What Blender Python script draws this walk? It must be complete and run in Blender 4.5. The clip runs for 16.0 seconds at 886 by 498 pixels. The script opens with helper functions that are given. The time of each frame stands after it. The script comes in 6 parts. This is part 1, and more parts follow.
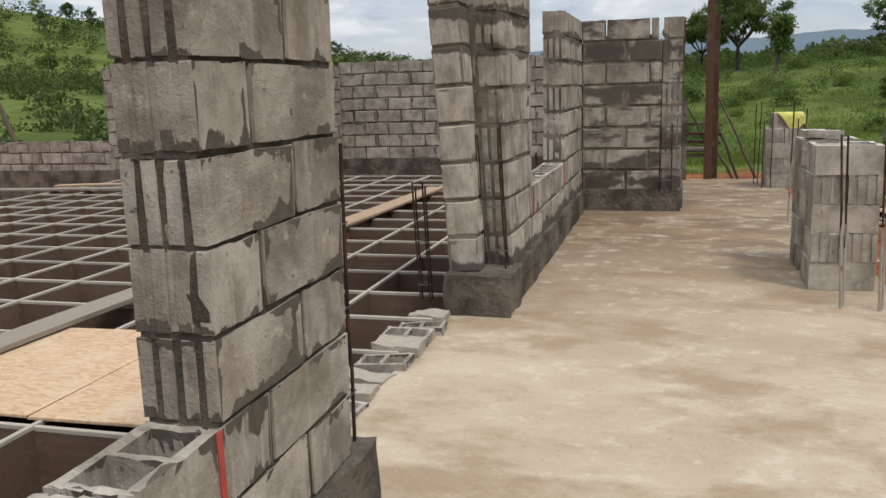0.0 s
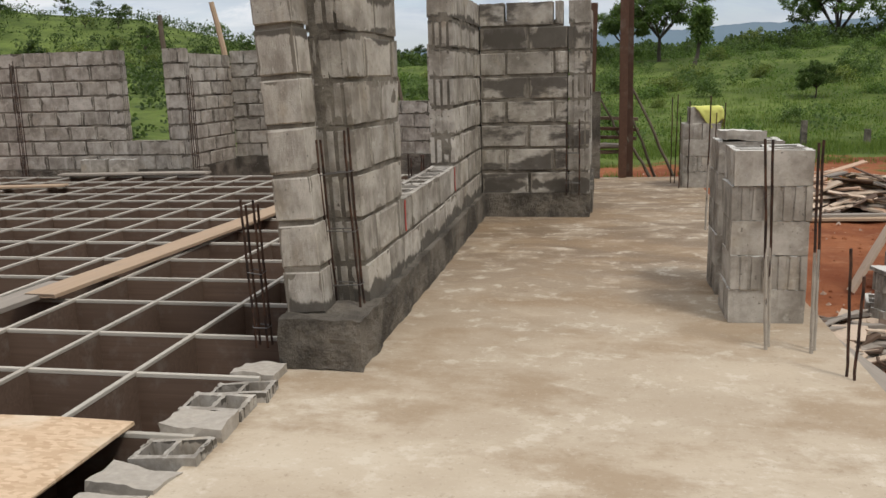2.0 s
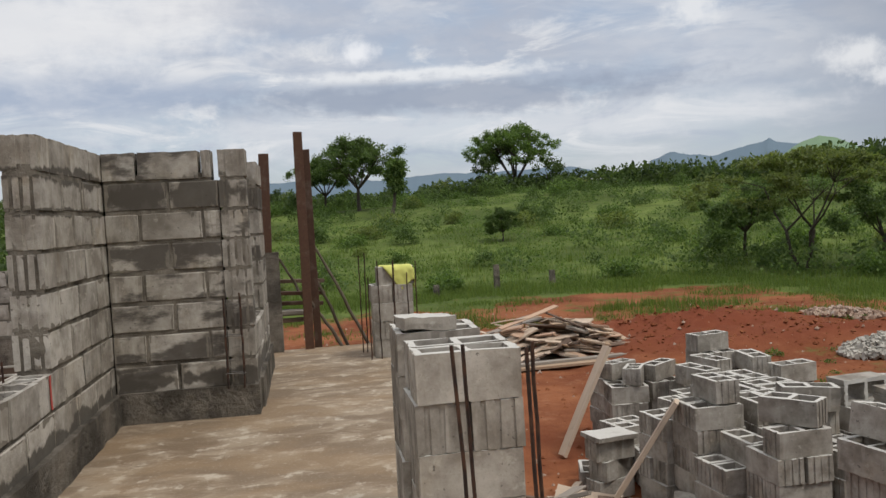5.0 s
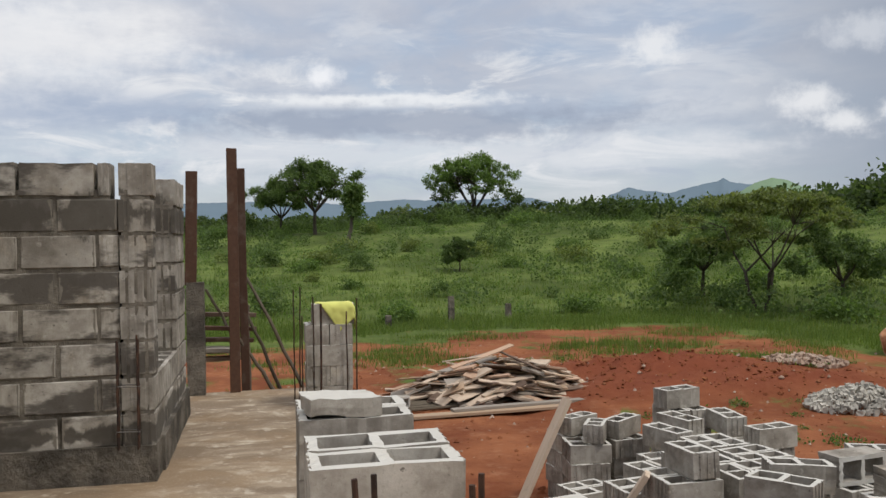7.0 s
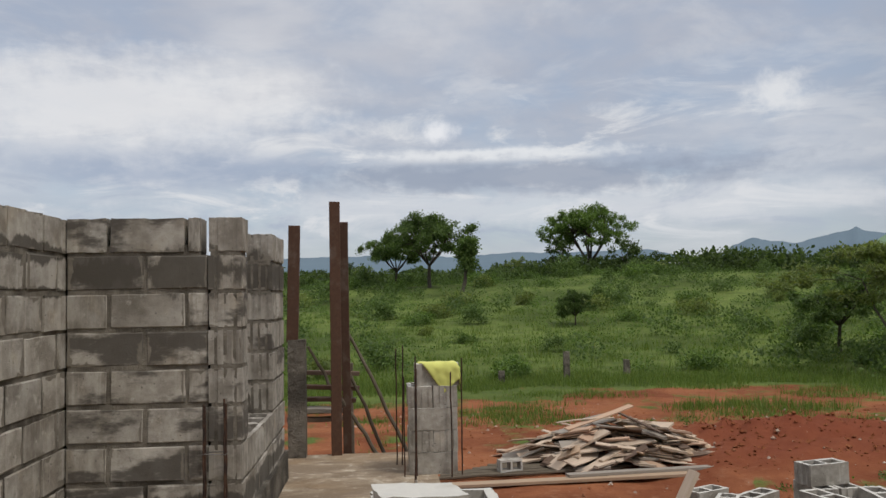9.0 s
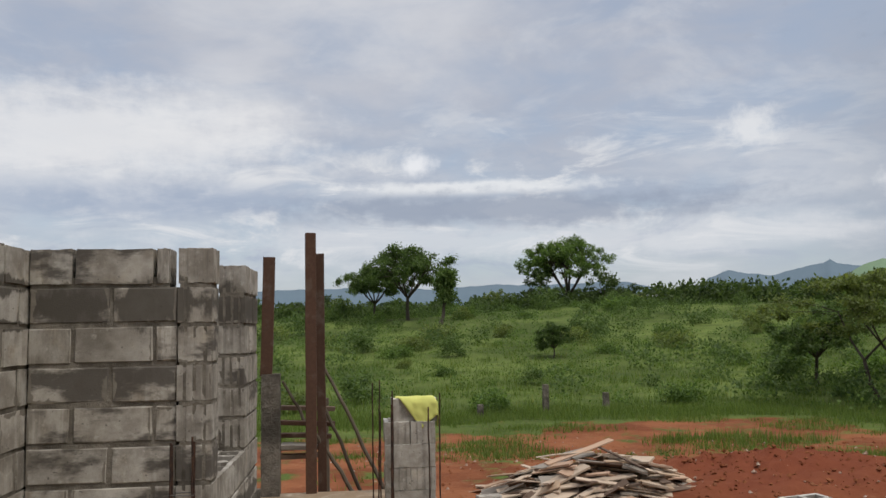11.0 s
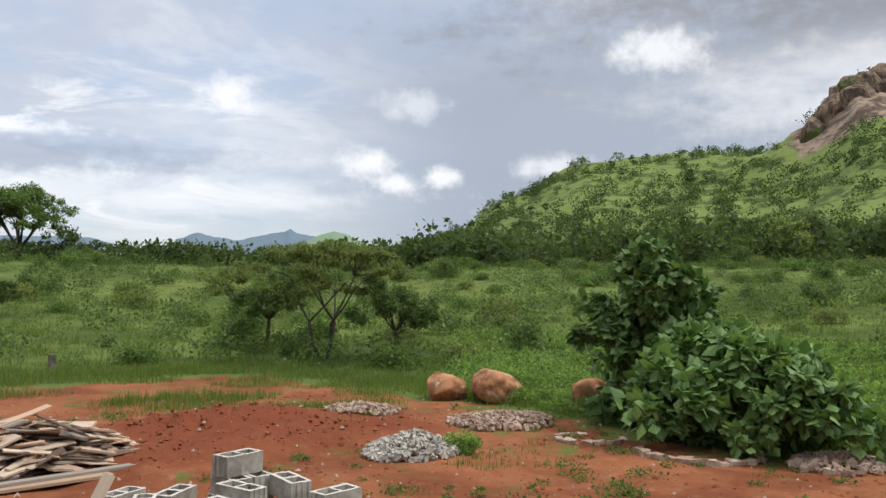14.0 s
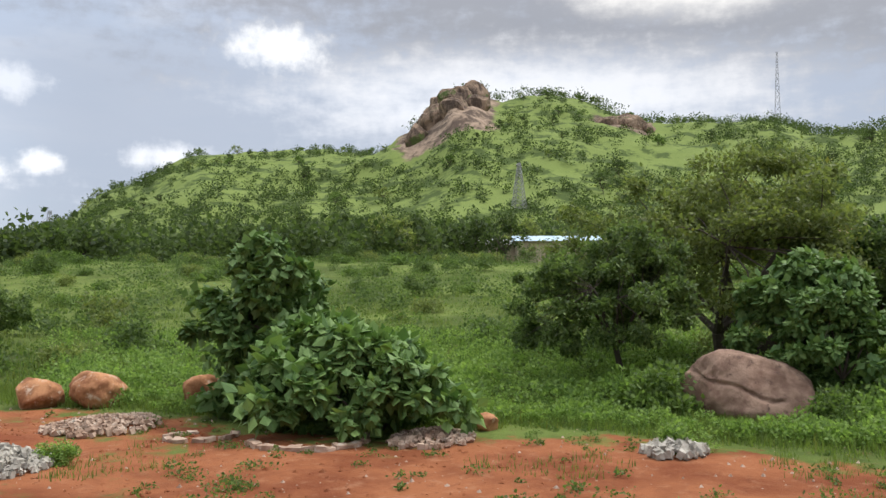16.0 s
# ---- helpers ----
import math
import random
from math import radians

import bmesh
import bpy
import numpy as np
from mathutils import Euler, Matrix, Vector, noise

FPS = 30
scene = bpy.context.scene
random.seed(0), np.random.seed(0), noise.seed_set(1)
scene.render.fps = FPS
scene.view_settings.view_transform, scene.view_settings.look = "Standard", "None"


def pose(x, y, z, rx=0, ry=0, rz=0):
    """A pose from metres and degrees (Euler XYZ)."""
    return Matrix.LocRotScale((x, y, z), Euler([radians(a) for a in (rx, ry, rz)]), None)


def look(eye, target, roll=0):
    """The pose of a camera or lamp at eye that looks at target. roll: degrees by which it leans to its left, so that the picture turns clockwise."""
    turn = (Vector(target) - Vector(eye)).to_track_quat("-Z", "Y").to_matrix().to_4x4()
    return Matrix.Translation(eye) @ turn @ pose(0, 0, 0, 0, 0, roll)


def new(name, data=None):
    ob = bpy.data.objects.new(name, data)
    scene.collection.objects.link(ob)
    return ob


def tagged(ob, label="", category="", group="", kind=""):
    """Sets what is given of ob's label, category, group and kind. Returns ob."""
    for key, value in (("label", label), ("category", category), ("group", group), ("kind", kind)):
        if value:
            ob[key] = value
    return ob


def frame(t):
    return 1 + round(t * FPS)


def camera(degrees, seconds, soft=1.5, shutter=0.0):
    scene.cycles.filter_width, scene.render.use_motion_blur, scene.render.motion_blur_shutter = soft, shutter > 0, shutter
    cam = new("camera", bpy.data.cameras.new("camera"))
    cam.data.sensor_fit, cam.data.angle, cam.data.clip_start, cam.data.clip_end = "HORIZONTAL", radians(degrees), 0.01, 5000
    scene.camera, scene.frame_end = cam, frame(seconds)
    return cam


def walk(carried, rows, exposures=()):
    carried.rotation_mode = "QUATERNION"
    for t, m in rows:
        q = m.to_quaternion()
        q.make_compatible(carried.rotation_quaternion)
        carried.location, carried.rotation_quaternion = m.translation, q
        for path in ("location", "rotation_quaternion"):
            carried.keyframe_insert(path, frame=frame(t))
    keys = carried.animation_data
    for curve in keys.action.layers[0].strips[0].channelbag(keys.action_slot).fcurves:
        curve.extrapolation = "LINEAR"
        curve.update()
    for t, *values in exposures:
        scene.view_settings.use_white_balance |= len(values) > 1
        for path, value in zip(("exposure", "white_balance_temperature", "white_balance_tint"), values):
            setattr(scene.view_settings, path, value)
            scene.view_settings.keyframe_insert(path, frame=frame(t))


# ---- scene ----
cam = camera(55.4, 16.0)
PATH = [
    (0, (0.337, 0.041, 1.445), (-0.186, 1.935, 1.074), -1.7),
    (0.5, (0.374, 0.343, 1.435), (-0.173, 2.237, 1.098), -0.9),
    (1, (0.452, 0.648, 1.451), (-0.179, 2.517, 1.117), -0.6),
    (1.5, (0.479, 0.944, 1.43), (-0.098, 2.823, 1.059), -1.4),
    (2, (0.521, 1.269, 1.443), (0.157, 3.195, 1.046), -1.6),
    (2.5, (0.603, 1.573, 1.463), (0.396, 3.528, 1.097), -0.9),
    (3, (0.651, 1.865, 1.477), (0.664, 3.843, 1.179), -0.8),
    (3.5, (0.666, 2.212, 1.501), (0.931, 4.185, 1.302), -0.8),
    (4, (0.711, 2.493, 1.514), (1.072, 4.456, 1.375), -1.0),
    (4.5, (0.805, 2.733, 1.533), (1.123, 4.705, 1.439), -2.2),
    (5, (0.888, 2.991, 1.533), (1.201, 4.965, 1.454), -3.1),
    (7.5, (1.245, 4.167, 1.611), (1.669, 6.121, 1.62), -0.7),
    (8, (1.312, 4.318, 1.615), (1.587, 6.299, 1.66), -0.2),
    (8.5, (1.307, 4.4, 1.625), (1.453, 6.393, 1.703), -1.0),
    (11, (1.324, 4.593, 1.632), (1.523, 6.574, 1.818), -1.1),
    (11.5, (1.329, 4.589, 1.63), (1.563, 6.567, 1.812), -1.1),
    (12, (1.355, 4.611, 1.64), (1.66, 6.581, 1.807), -1.0),
    (12.5, (1.414, 4.592, 1.637), (1.873, 6.534, 1.782), -0.4),
    (13, (1.469, 4.634, 1.631), (2.247, 6.473, 1.751), -0.2),
    (13.5, (1.512, 4.703, 1.628), (2.604, 6.375, 1.731), 0.1),
    (14, (1.546, 4.747, 1.619), (2.849, 6.262, 1.71), 0.8),
    (14.5, (1.554, 4.739, 1.621), (3.044, 6.07, 1.71), 1.1),
    (15, (1.546, 4.702, 1.628), (3.19, 5.837, 1.722), 1.1),
    (15.5, (1.531, 4.674, 1.617), (3.284, 5.633, 1.714), 0.7),
    (16, (1.569, 4.649, 1.607), (3.398, 5.454, 1.692), 0.1),
]
walk(cam, [(t, look(eye, target, roll)) for t, eye, target, roll in PATH],
     [(0, -0.06), (2.0, -0.04), (3.0, 0.02), (4.0, -0.18), (5.0, -0.20), (7.5, -0.14), (8.0, -0.18), (8.7, -0.28), (11.0, -0.25), (12.5, -0.22), (13.5, 0.0), (14.0, 0.20), (14.5, 0.34), (16.0, 0.47)])

# ---- world and light ----
SUN_AZ, SUN_EL = 130.0, 58.0          # degrees right of +y, above the horizon


class Nodes:
    """A short way to write node trees: each call adds a node and returns its output."""

    def __init__(self, nt):
        self.nt = nt
        nt.nodes.clear()

    def put(self, kind, ins=None, **props):
        n = self.nt.nodes.new(kind)
        if "operation" in props:
            n.operation = props["operation"]
        if "use_clamp" in props:
            n.use_clamp = props["use_clamp"]
        if "interpolation_type" in props:
            n.interpolation_type = props["interpolation_type"]
        if "attribute_name" in props:
            n.attribute_name = props["attribute_name"]
        for k, v in (ins or {}).items():
            if isinstance(v, bpy.types.NodeSocket):
                self.nt.links.new(v, n.inputs[k])
            else:
                n.inputs[k].default_value = v
        return n

    def math(self, op, a, b=0.0, c=0.0, clamp=False):
        return self.put("ShaderNodeMath", {0: a, 1: b, 2: c}, operation=op, use_clamp=clamp).outputs[0]

    def vec(self, op, a, b=(0, 0, 0)):
        return self.put("ShaderNodeVectorMath", {0: a, 1: b}, operation=op).outputs[0]

    def noise(self, co, scale, detail=4.0, rough=0.55, w=0.0, out="Fac", distortion=0.0):
        return self.put("ShaderNodeTexNoise", {"Vector": co, "Scale": scale, "Detail": detail, "Roughness": rough,
                                               "Distortion": distortion}).outputs[out]

    def step(self, x, lo, hi):
        return self.put("ShaderNodeMapRange", {"Value": x, "From Min": lo, "From Max": hi}, interpolation_type="SMOOTHSTEP").outputs[0]

    def span(self, x, lo, hi, a, b):
        return self.put("ShaderNodeMapRange", {"Value": x, "From Min": lo, "From Max": hi, "To Min": a, "To Max": b}).outputs[0]

    def mix(self, fac, a, b, blend="MIX"):
        n = self.nt.nodes.new("ShaderNodeMix")
        n.data_type, n.blend_type = "RGBA", blend
        for i, v in ((0, fac), (6, a), (7, b)):
            if isinstance(v, bpy.types.NodeSocket):
                self.nt.links.new(v, n.inputs[i])
            else:
                n.inputs[i].default_value = v if i == 0 else (*v[:3], 1.0)
        return n.outputs[2]


def build_world():
    world = bpy.data.worlds.new("sky")
    scene.world = world
    world.use_nodes = True
    g = Nodes(world.node_tree)
    sky = g.put("ShaderNodeTexSky")
    sky.sky_type, sky.sun_disc = "NISHITA", False
    sky.sun_elevation, sky.sun_rotation = radians(SUN_EL), radians(SUN_AZ)
    way = g.put("ShaderNodeTexCoord").outputs["Generated"]
    sep = g.put("ShaderNodeSeparateXYZ", {0: way}).outputs
    az = g.math("MULTIPLY", g.math("ARCTAN2", sep[0], sep[1]), 57.2958)
    el = g.math("MULTIPLY", g.math("ARCSINE", sep[2]), 57.2958)
    # a flat cloud layer, seen in perspective
    up = g.math("MAXIMUM", sep[2], 0.03)
    flat = g.put("ShaderNodeCombineXYZ", {0: g.math("DIVIDE", sep[0], g.math("ADD", up, 0.12)), 1: g.math("DIVIDE", sep[1], g.math("ADD", up, 0.12)), 2: 0.0}).outputs[0]
    ang = g.put("ShaderNodeCombineXYZ", {0: g.math("MULTIPLY", az, 0.06), 1: g.math("MULTIPLY", el, 0.17), 2: 0.0}).outputs[0]
    veil = g.noise(flat, 0.75, 7, 0.52, distortion=0.3)
    fine = g.noise(ang, 1.7, 7, 0.56, distortion=0.4)
    wob = g.math("SUBTRACT", g.noise(ang, 3.0, 7, 0.62), 0.5)
    puff = g.put("ShaderNodeCombineXYZ", {0: az, 1: el, 2: 0.0}).outputs[0]
    curl = g.math("SUBTRACT", g.noise(puff, 0.75, 7, 0.60), 0.5)
    blue = g.mix(1.0, g.mix(1.0, sky.outputs[0], (0.055, 0.055, 0.055), "MULTIPLY"), (0.27, 0.295, 0.345), "ADD")
    cover = g.step(g.math("ADD", g.math("MULTIPLY", veil, 0.6), g.math("MULTIPLY", fine, 0.4)), 0.34, 0.60)
    # paler and more closed overhead, broken and bluer low down
    high = g.step(el, 4.0, 16.0)
    cloud = g.mix(g.step(veil, 0.40, 0.66), (0.46, 0.48, 0.55), (0.66, 0.675, 0.72))
    col = g.mix(g.math("MULTIPLY", cover, g.math("ADD", 0.55, g.math("MULTIPLY", high, 0.42))), blue, cloud)

    low = g.put("ShaderNodeCombineXYZ", {0: g.math("MULTIPLY", az, 0.075), 1: g.math("MULTIPLY", el, 0.27), 2: 0.0}).outputs[0]
    streak = g.noise(low, 1.5, 8, 0.60, distortion=0.7)
    belt = g.math("MULTIPLY", g.step(el, 2.0, 5.0), g.math("SUBTRACT", 1.0, g.step(el, 10.0, 17.0)))
    belt = g.math("MULTIPLY", belt, g.math("SUBTRACT", 1.0, g.math("MULTIPLY", g.step(az, 18.0, 38.0), 0.75)))
    col = g.mix(g.math("MULTIPLY", g.math("MULTIPLY", g.step(streak, 0.50, 0.64), belt), 0.8), col, (0.78, 0.79, 0.81))
    col = g.mix(g.math("MULTIPLY", g.math("MULTIPLY", g.math("SUBTRACT", 1.0, g.step(streak, 0.34, 0.48)), belt), 0.75), col, (0.40, 0.46, 0.57))
    sheet = g.noise(flat, 2.1, 8, 0.60, distortion=0.5)
    col = g.mix(g.math("MULTIPLY", g.math("MULTIPLY", g.step(sheet, 0.46, 0.66), high), 0.40), col, (0.70, 0.71, 0.74))
    # a smooth hazy blue towards the hill
    clear = g.math("MULTIPLY", g.step(az, 26.0, 44.0), g.math("SUBTRACT", 1.0, g.step(el, 13.0, 23.0)))
    clear = g.math("MULTIPLY", clear, g.math("SUBTRACT", 1.0, g.step(g.math("ABSOLUTE", az), 110.0, 150.0)))
    col = g.mix(g.math("MULTIPLY", clear, 0.92), col, (0.305, 0.345, 0.42))

    def blob(a, e, wa, we, soft, warp):
        da = g.math("DIVIDE", g.math("SUBTRACT", az, a), wa)
        de = g.math("DIVIDE", g.math("SUBTRACT", el, e), we)
        d = g.math("SQRT", g.math("ADD", g.math("MULTIPLY", da, da), g.math("MULTIPLY", de, de)))
        if wa < 6:
            # a small cumulus: billowing above, flat and softer below
            d = g.math("ADD", d, g.math("MULTIPLY", curl, 2.0))
            d = g.math("ADD", d, g.math("MULTIPLY", wob, 0.5))
            return g.math("SUBTRACT", 1.0, g.step(d, 0.15, 1.35))
        d = g.math("ADD", d, g.math("MULTIPLY", curl, warp * 0.55))
        return g.math("SUBTRACT", 1.0, g.step(g.math("ADD", d, g.math("MULTIPLY", wob, warp)), 1.0 - soft, 1.0 + soft))

    # long grey-blue bank low ahead, lit cloud under it, dark cumulus base to the right
    for a, e, wa, we, soft, warp, colour, amount in (
            (10, 5.9, 20, 1.1, 0.6, 2.6, (0.76, 0.77, 0.80), 0.5),
            (8.5, 9.4, 9, 0.45, 0.6, 2.6, (0.88, 0.89, 0.90), 0.75),
            (10, 8.0, 14, 1.0, 0.55, 2.3, (0.31, 0.36, 0.46), 0.8),
            (-14, 8.6, 9, 1.2, 0.6, 1.6, (0.36, 0.43, 0.56), 0.75),
            (-17, 12.5, 12, 2.6, 0.7, 1.9, (0.84, 0.84, 0.85), 0.75),
            (84, 21, 36, 7.5, 0.5, 1.7, (0.24, 0.25, 0.28), 0.9),
            (72, 12.5, 14, 2.6, 0.7, 1.9, (0.72, 0.73, 0.76), 0.7),
            (83, 19.5, 6.5, 1.8, 0.7, 1.3, (0.85, 0.83, 0.80), 0.8),
            (55, 15.6, 3.6, 1.5, 0.5, 1.3, (0.80, 0.81, 0.83), 0.8),
            (4.0, 11.0, 1.3, 0.8, 0.5, 0.9, (0.86, 0.87, 0.90), 0.9),
            (26.3, 12.4, 2.0, 1.25, 0.45, 0.9, (0.80, 0.81, 0.83), 0.85),
            (35.4, 8.3, 1.9, 1.1, 0.45, 0.9, (0.80, 0.81, 0.83), 0.85),
            (37.5, 7.0, 1.5, 0.8, 0.45, 0.9, (0.80, 0.81, 0.83), 0.85),
            (40.5, 7.5, 1.4, 0.75, 0.45, 0.9, (0.80, 0.81, 0.83), 0.85),
            (38.6, 12.2, 2.4, 1.1, 0.5, 1.3, (0.70, 0.72, 0.76), 0.6),
            (47.8, 8.2, 2.6, 0.9, 0.5, 1.3, (0.78, 0.79, 0.82), 0.7)):
        col = g.mix(g.math("MULTIPLY", blob(a, e, wa, we, soft, warp), amount), col, colour)
    # an overcast sky is brightest overhead
    col = g.mix(g.step(el, 24.0, 75.0), col, (1.20, 1.21, 1.24))
    back = g.put("ShaderNodeBackground", {"Color": col, "Strength": 1.16})
    out = g.put("ShaderNodeOutputWorld")
    g.nt.links.new(back.outputs[0], out.inputs[0])


build_world()
sun = new("sun", bpy.data.lights.new("sun", "SUN"))
sun.data.energy, sun.data.angle, sun.data.color = 1.95, radians(12), (1.0, 0.955, 0.90)
sun.matrix_world = look((0, 0, 0), (-math.sin(radians(SUN_AZ)) * math.cos(radians(SUN_EL)),
                                    -math.cos(radians(SUN_AZ)) * math.cos(radians(SUN_EL)), -math.sin(radians(SUN_EL))))


# ---- materials ----
def material(name, paint, rough=0.85, bump=0.25, bump_scale=40.0, metal=0.0, spec=0.3, dist=0.01):
    """paint(g, co) returns the base colour (and may return a height); co is the place on the object or in the world."""
    m = bpy.data.materials.new(name)
    m.use_nodes = True
    g = Nodes(m.node_tree)
    done = paint(g)
    colour, height = done if isinstance(done, tuple) and len(done) == 2 else (done, None)
    b = g.put("ShaderNodeBsdfPrincipled", {"Base Color": colour, "Roughness": rough, "Metallic": metal, "Specular IOR Level": spec})
    if bump:
        if height is None:
            height = g.noise(g.put("ShaderNodeTexCoord").outputs["Object"], bump_scale, 5, 0.6)
        bn = g.put("ShaderNodeBump", {"Height": height, "Strength": bump, "Distance": dist})
        g.nt.links.new(bn.outputs[0], b.inputs["Normal"])
    out = g.put("ShaderNodeOutputMaterial")
    g.nt.links.new(b.outputs[0], out.inputs[0])
    return m


def world_place(g):
    return g.put("ShaderNodeNewGeometry").outputs["Position"]


def own_place(g, spread=7.0):
    """Object space, shifted from object to object so that no two look alike."""
    r = g.put("ShaderNodeObjectInfo").outputs["Random"]
    co = g.put("ShaderNodeTexCoord").outputs["Object"]
    off = g.put("ShaderNodeCombineXYZ", {0: g.math("MULTIPLY", r, spread), 1: g.math("MULTIPLY", r, spread * 2.3), 2: g.math("MULTIPLY", r, -spread)}).outputs[0]
    return g.vec("ADD", co, off), r




def paint_block(damp, smear, tone=1.0, wet_rim=True, bands=()):
    def paint(g):
        co, r = own_place(g)
        tc = g.put("ShaderNodeTexCoord")
        gen = g.put("ShaderNodeSeparateXYZ", {0: tc.outputs["Generated"]}).outputs
        nor = g.put("ShaderNodeSeparateXYZ", {0: tc.outputs["Normal"]}).outputs
        base = g.mix(r, tuple(v * tone for v in (0.37, 0.342, 0.300)), tuple(v * tone for v in (0.50, 0.463, 0.405)))
        blotch = g.noise(co, 5.0, 6, 0.66)
        cloudy = g.noise(world_place(g), 1.9, 4, 0.55)
        base = g.mix(g.step(cloudy, 0.30, 0.70), g.mix(1.0, base, (0.74, 0.72, 0.69), "MULTIPLY"), base)
        warm = g.step(g.noise(co, 3.5, 4, 0.6), 0.55, 0.75)
        base = g.mix(g.math("MULTIPLY", warm, 0.42), base, (0.46, 0.37, 0.25))
        base = g.mix(g.step(blotch, 0.32, 0.68), g.mix(1.0, base, (0.52, 0.50, 0.48), "MULTIPLY"), base)
        pale = g.step(g.noise(co, 14.0, 5, 0.7), 0.56, 0.70)
        base = g.mix(g.math("MULTIPLY", pale, 0.45), base, (0.58, 0.545, 0.47))
        grain = g.noise(co, 90.0, 3, 0.7)
        base = g.mix(g.math("MULTIPLY", g.step(grain, 0.56, 0.74), 0.5), base, (0.20, 0.185, 0.155))
        pits = g.step(g.noise(co, 42.0, 2, 0.5), 0.69, 0.74)
        base = g.mix(g.math("MULTIPLY", pits, 0.75), base, (0.10, 0.09, 0.075))
        # vertical runs of pale laitance
        stretch = g.put("ShaderNodeMapping", {"Vector": co, "Scale": (14.0, 14.0, 1.4)}).outputs[0]
        runs = g.step(g.noise(stretch, 1.3, 3, 0.5), 0.55, 0.70)
        base = g.mix(g.math("MULTIPLY", runs, 0.35), base, (0.53, 0.49, 0.425))
        if damp:
            wet = g.noise(g.put("ShaderNodeMapping", {"Vector": world_place(g), "Scale": (0.75, 0.75, 1.9)}).outputs[0], 2.1, 5, 0.60)
            dark = g.step(g.math("ADD", wet, g.math("MULTIPLY", g.math("SUBTRACT", r, 0.5), 0.15)), 0.575 - damp * 0.15, 0.66 - damp * 0.13)
            base = g.mix(g.math("MULTIPLY", dark, 0.88), base, (0.078, 0.067, 0.056))
        for z, half in bands:           # dark slurry that ran out of a joint
            up = g.put("ShaderNodeSeparateXYZ", {0: world_place(g)}).outputs[2]
            run = g.put("ShaderNodeMapping", {"Vector": world_place(g), "Scale": (1.9, 1.9, 0.8)}).outputs[0]
            far = g.math("ABSOLUTE", g.math("SUBTRACT", up, z))
            far = g.math("ADD", far, g.math("MULTIPLY", g.math("SUBTRACT", g.noise(run, 1.5, 6, 0.66), 0.5), half * 5.5))
            base = g.mix(g.math("MULTIPLY", g.math("SUBTRACT", 1.0, g.step(far, half * 0.75, half * 1.15)), 0.9), base, (0.085, 0.074, 0.060))
        if smear:
            best = None
            for i, size in ((0, 0.4), (1, 0.2), (2, 0.2)):
                e = g.math("MULTIPLY", g.math("MINIMUM", gen[i], g.math("SUBTRACT", 1.0, gen[i])), size)
                e = g.math("ADD", e, g.math("MULTIPLY", g.math("ABSOLUTE", nor[i]), 3.0))
                best = e if best is None else g.math("MINIMUM", best, e)
            rag = g.math("ADD", g.math("MULTIPLY", g.math("SUBTRACT", g.noise(co, 6.0, 4, 0.58), 0.40), 0.17),
                         g.math("MULTIPLY", g.math("SUBTRACT", g.noise(co, 2.6, 2, 0.5), 0.5), 0.10))
            edge = g.math("SUBTRACT", 1.0, g.step(g.math("SUBTRACT", best, g.math("MULTIPLY", rag, smear)), 0.004, 0.011))
            rim = ((0.065, 0.056, 0.045), (0.165, 0.145, 0.118)) if wet_rim else ((0.125, 0.108, 0.086), (0.275, 0.243, 0.198))
            base = g.mix(edge, base, g.mix(g.noise(co, 25.0, 3), *rim))
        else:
            # the block's own top and bottom faces are paler, less so in the blotches
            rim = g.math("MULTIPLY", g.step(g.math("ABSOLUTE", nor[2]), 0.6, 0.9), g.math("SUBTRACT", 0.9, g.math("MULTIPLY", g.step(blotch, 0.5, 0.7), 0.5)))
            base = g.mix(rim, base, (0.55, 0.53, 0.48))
        return base, g.math("ADD", g.math("MULTIPLY", blotch, 0.5), g.math("MULTIPLY", grain, 0.5))
    return paint


M_BLOCK = material("wall_block", paint_block(0.0, 0.9, 1.18, False, ((1.93, 0.055), (1.69, 0.03), (0.27, 0.06))), 0.92, 0.9, dist=0.010, spec=0.15)
M_NEAR = material("smeared_wall_block", paint_block(0.0, 1.35, 1.10), 0.92, 0.9, dist=0.010, spec=0.15)
M_DAMP = material("damp_wall_block", paint_block(0.42, 0.7, 1.16, False, ((1.82, 0.13), (0.33, 0.07))), 0.88, 0.5, dist=0.006, spec=0.2)
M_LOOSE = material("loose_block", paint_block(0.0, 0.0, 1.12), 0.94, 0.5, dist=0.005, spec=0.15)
M_FAR = material("far_wall_block", paint_block(0.0, 0.8, 1.1), 0.94, 0.3, dist=0.006, spec=0.1)


def paint_mortar(g):
    p = world_place(g)
    c = g.mix(g.step(g.noise(p, 6.0, 5, 0.6), 0.3, 0.7), (0.105, 0.091, 0.073), (0.240, 0.212, 0.172))
    c = g.mix(g.step(g.noise(p, 1.7, 4, 0.6), 0.54, 0.66), c, (0.065, 0.056, 0.045))
    return c, g.noise(p, 60.0, 5, 0.65)


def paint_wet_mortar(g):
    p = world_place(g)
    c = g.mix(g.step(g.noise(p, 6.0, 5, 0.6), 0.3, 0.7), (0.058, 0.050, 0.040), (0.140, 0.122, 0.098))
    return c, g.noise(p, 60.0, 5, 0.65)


M_MORTAR = material("mortar", paint_mortar, 0.95, 0.8, dist=0.012, spec=0.1)
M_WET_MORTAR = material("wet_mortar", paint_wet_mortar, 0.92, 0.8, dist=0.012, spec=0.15)


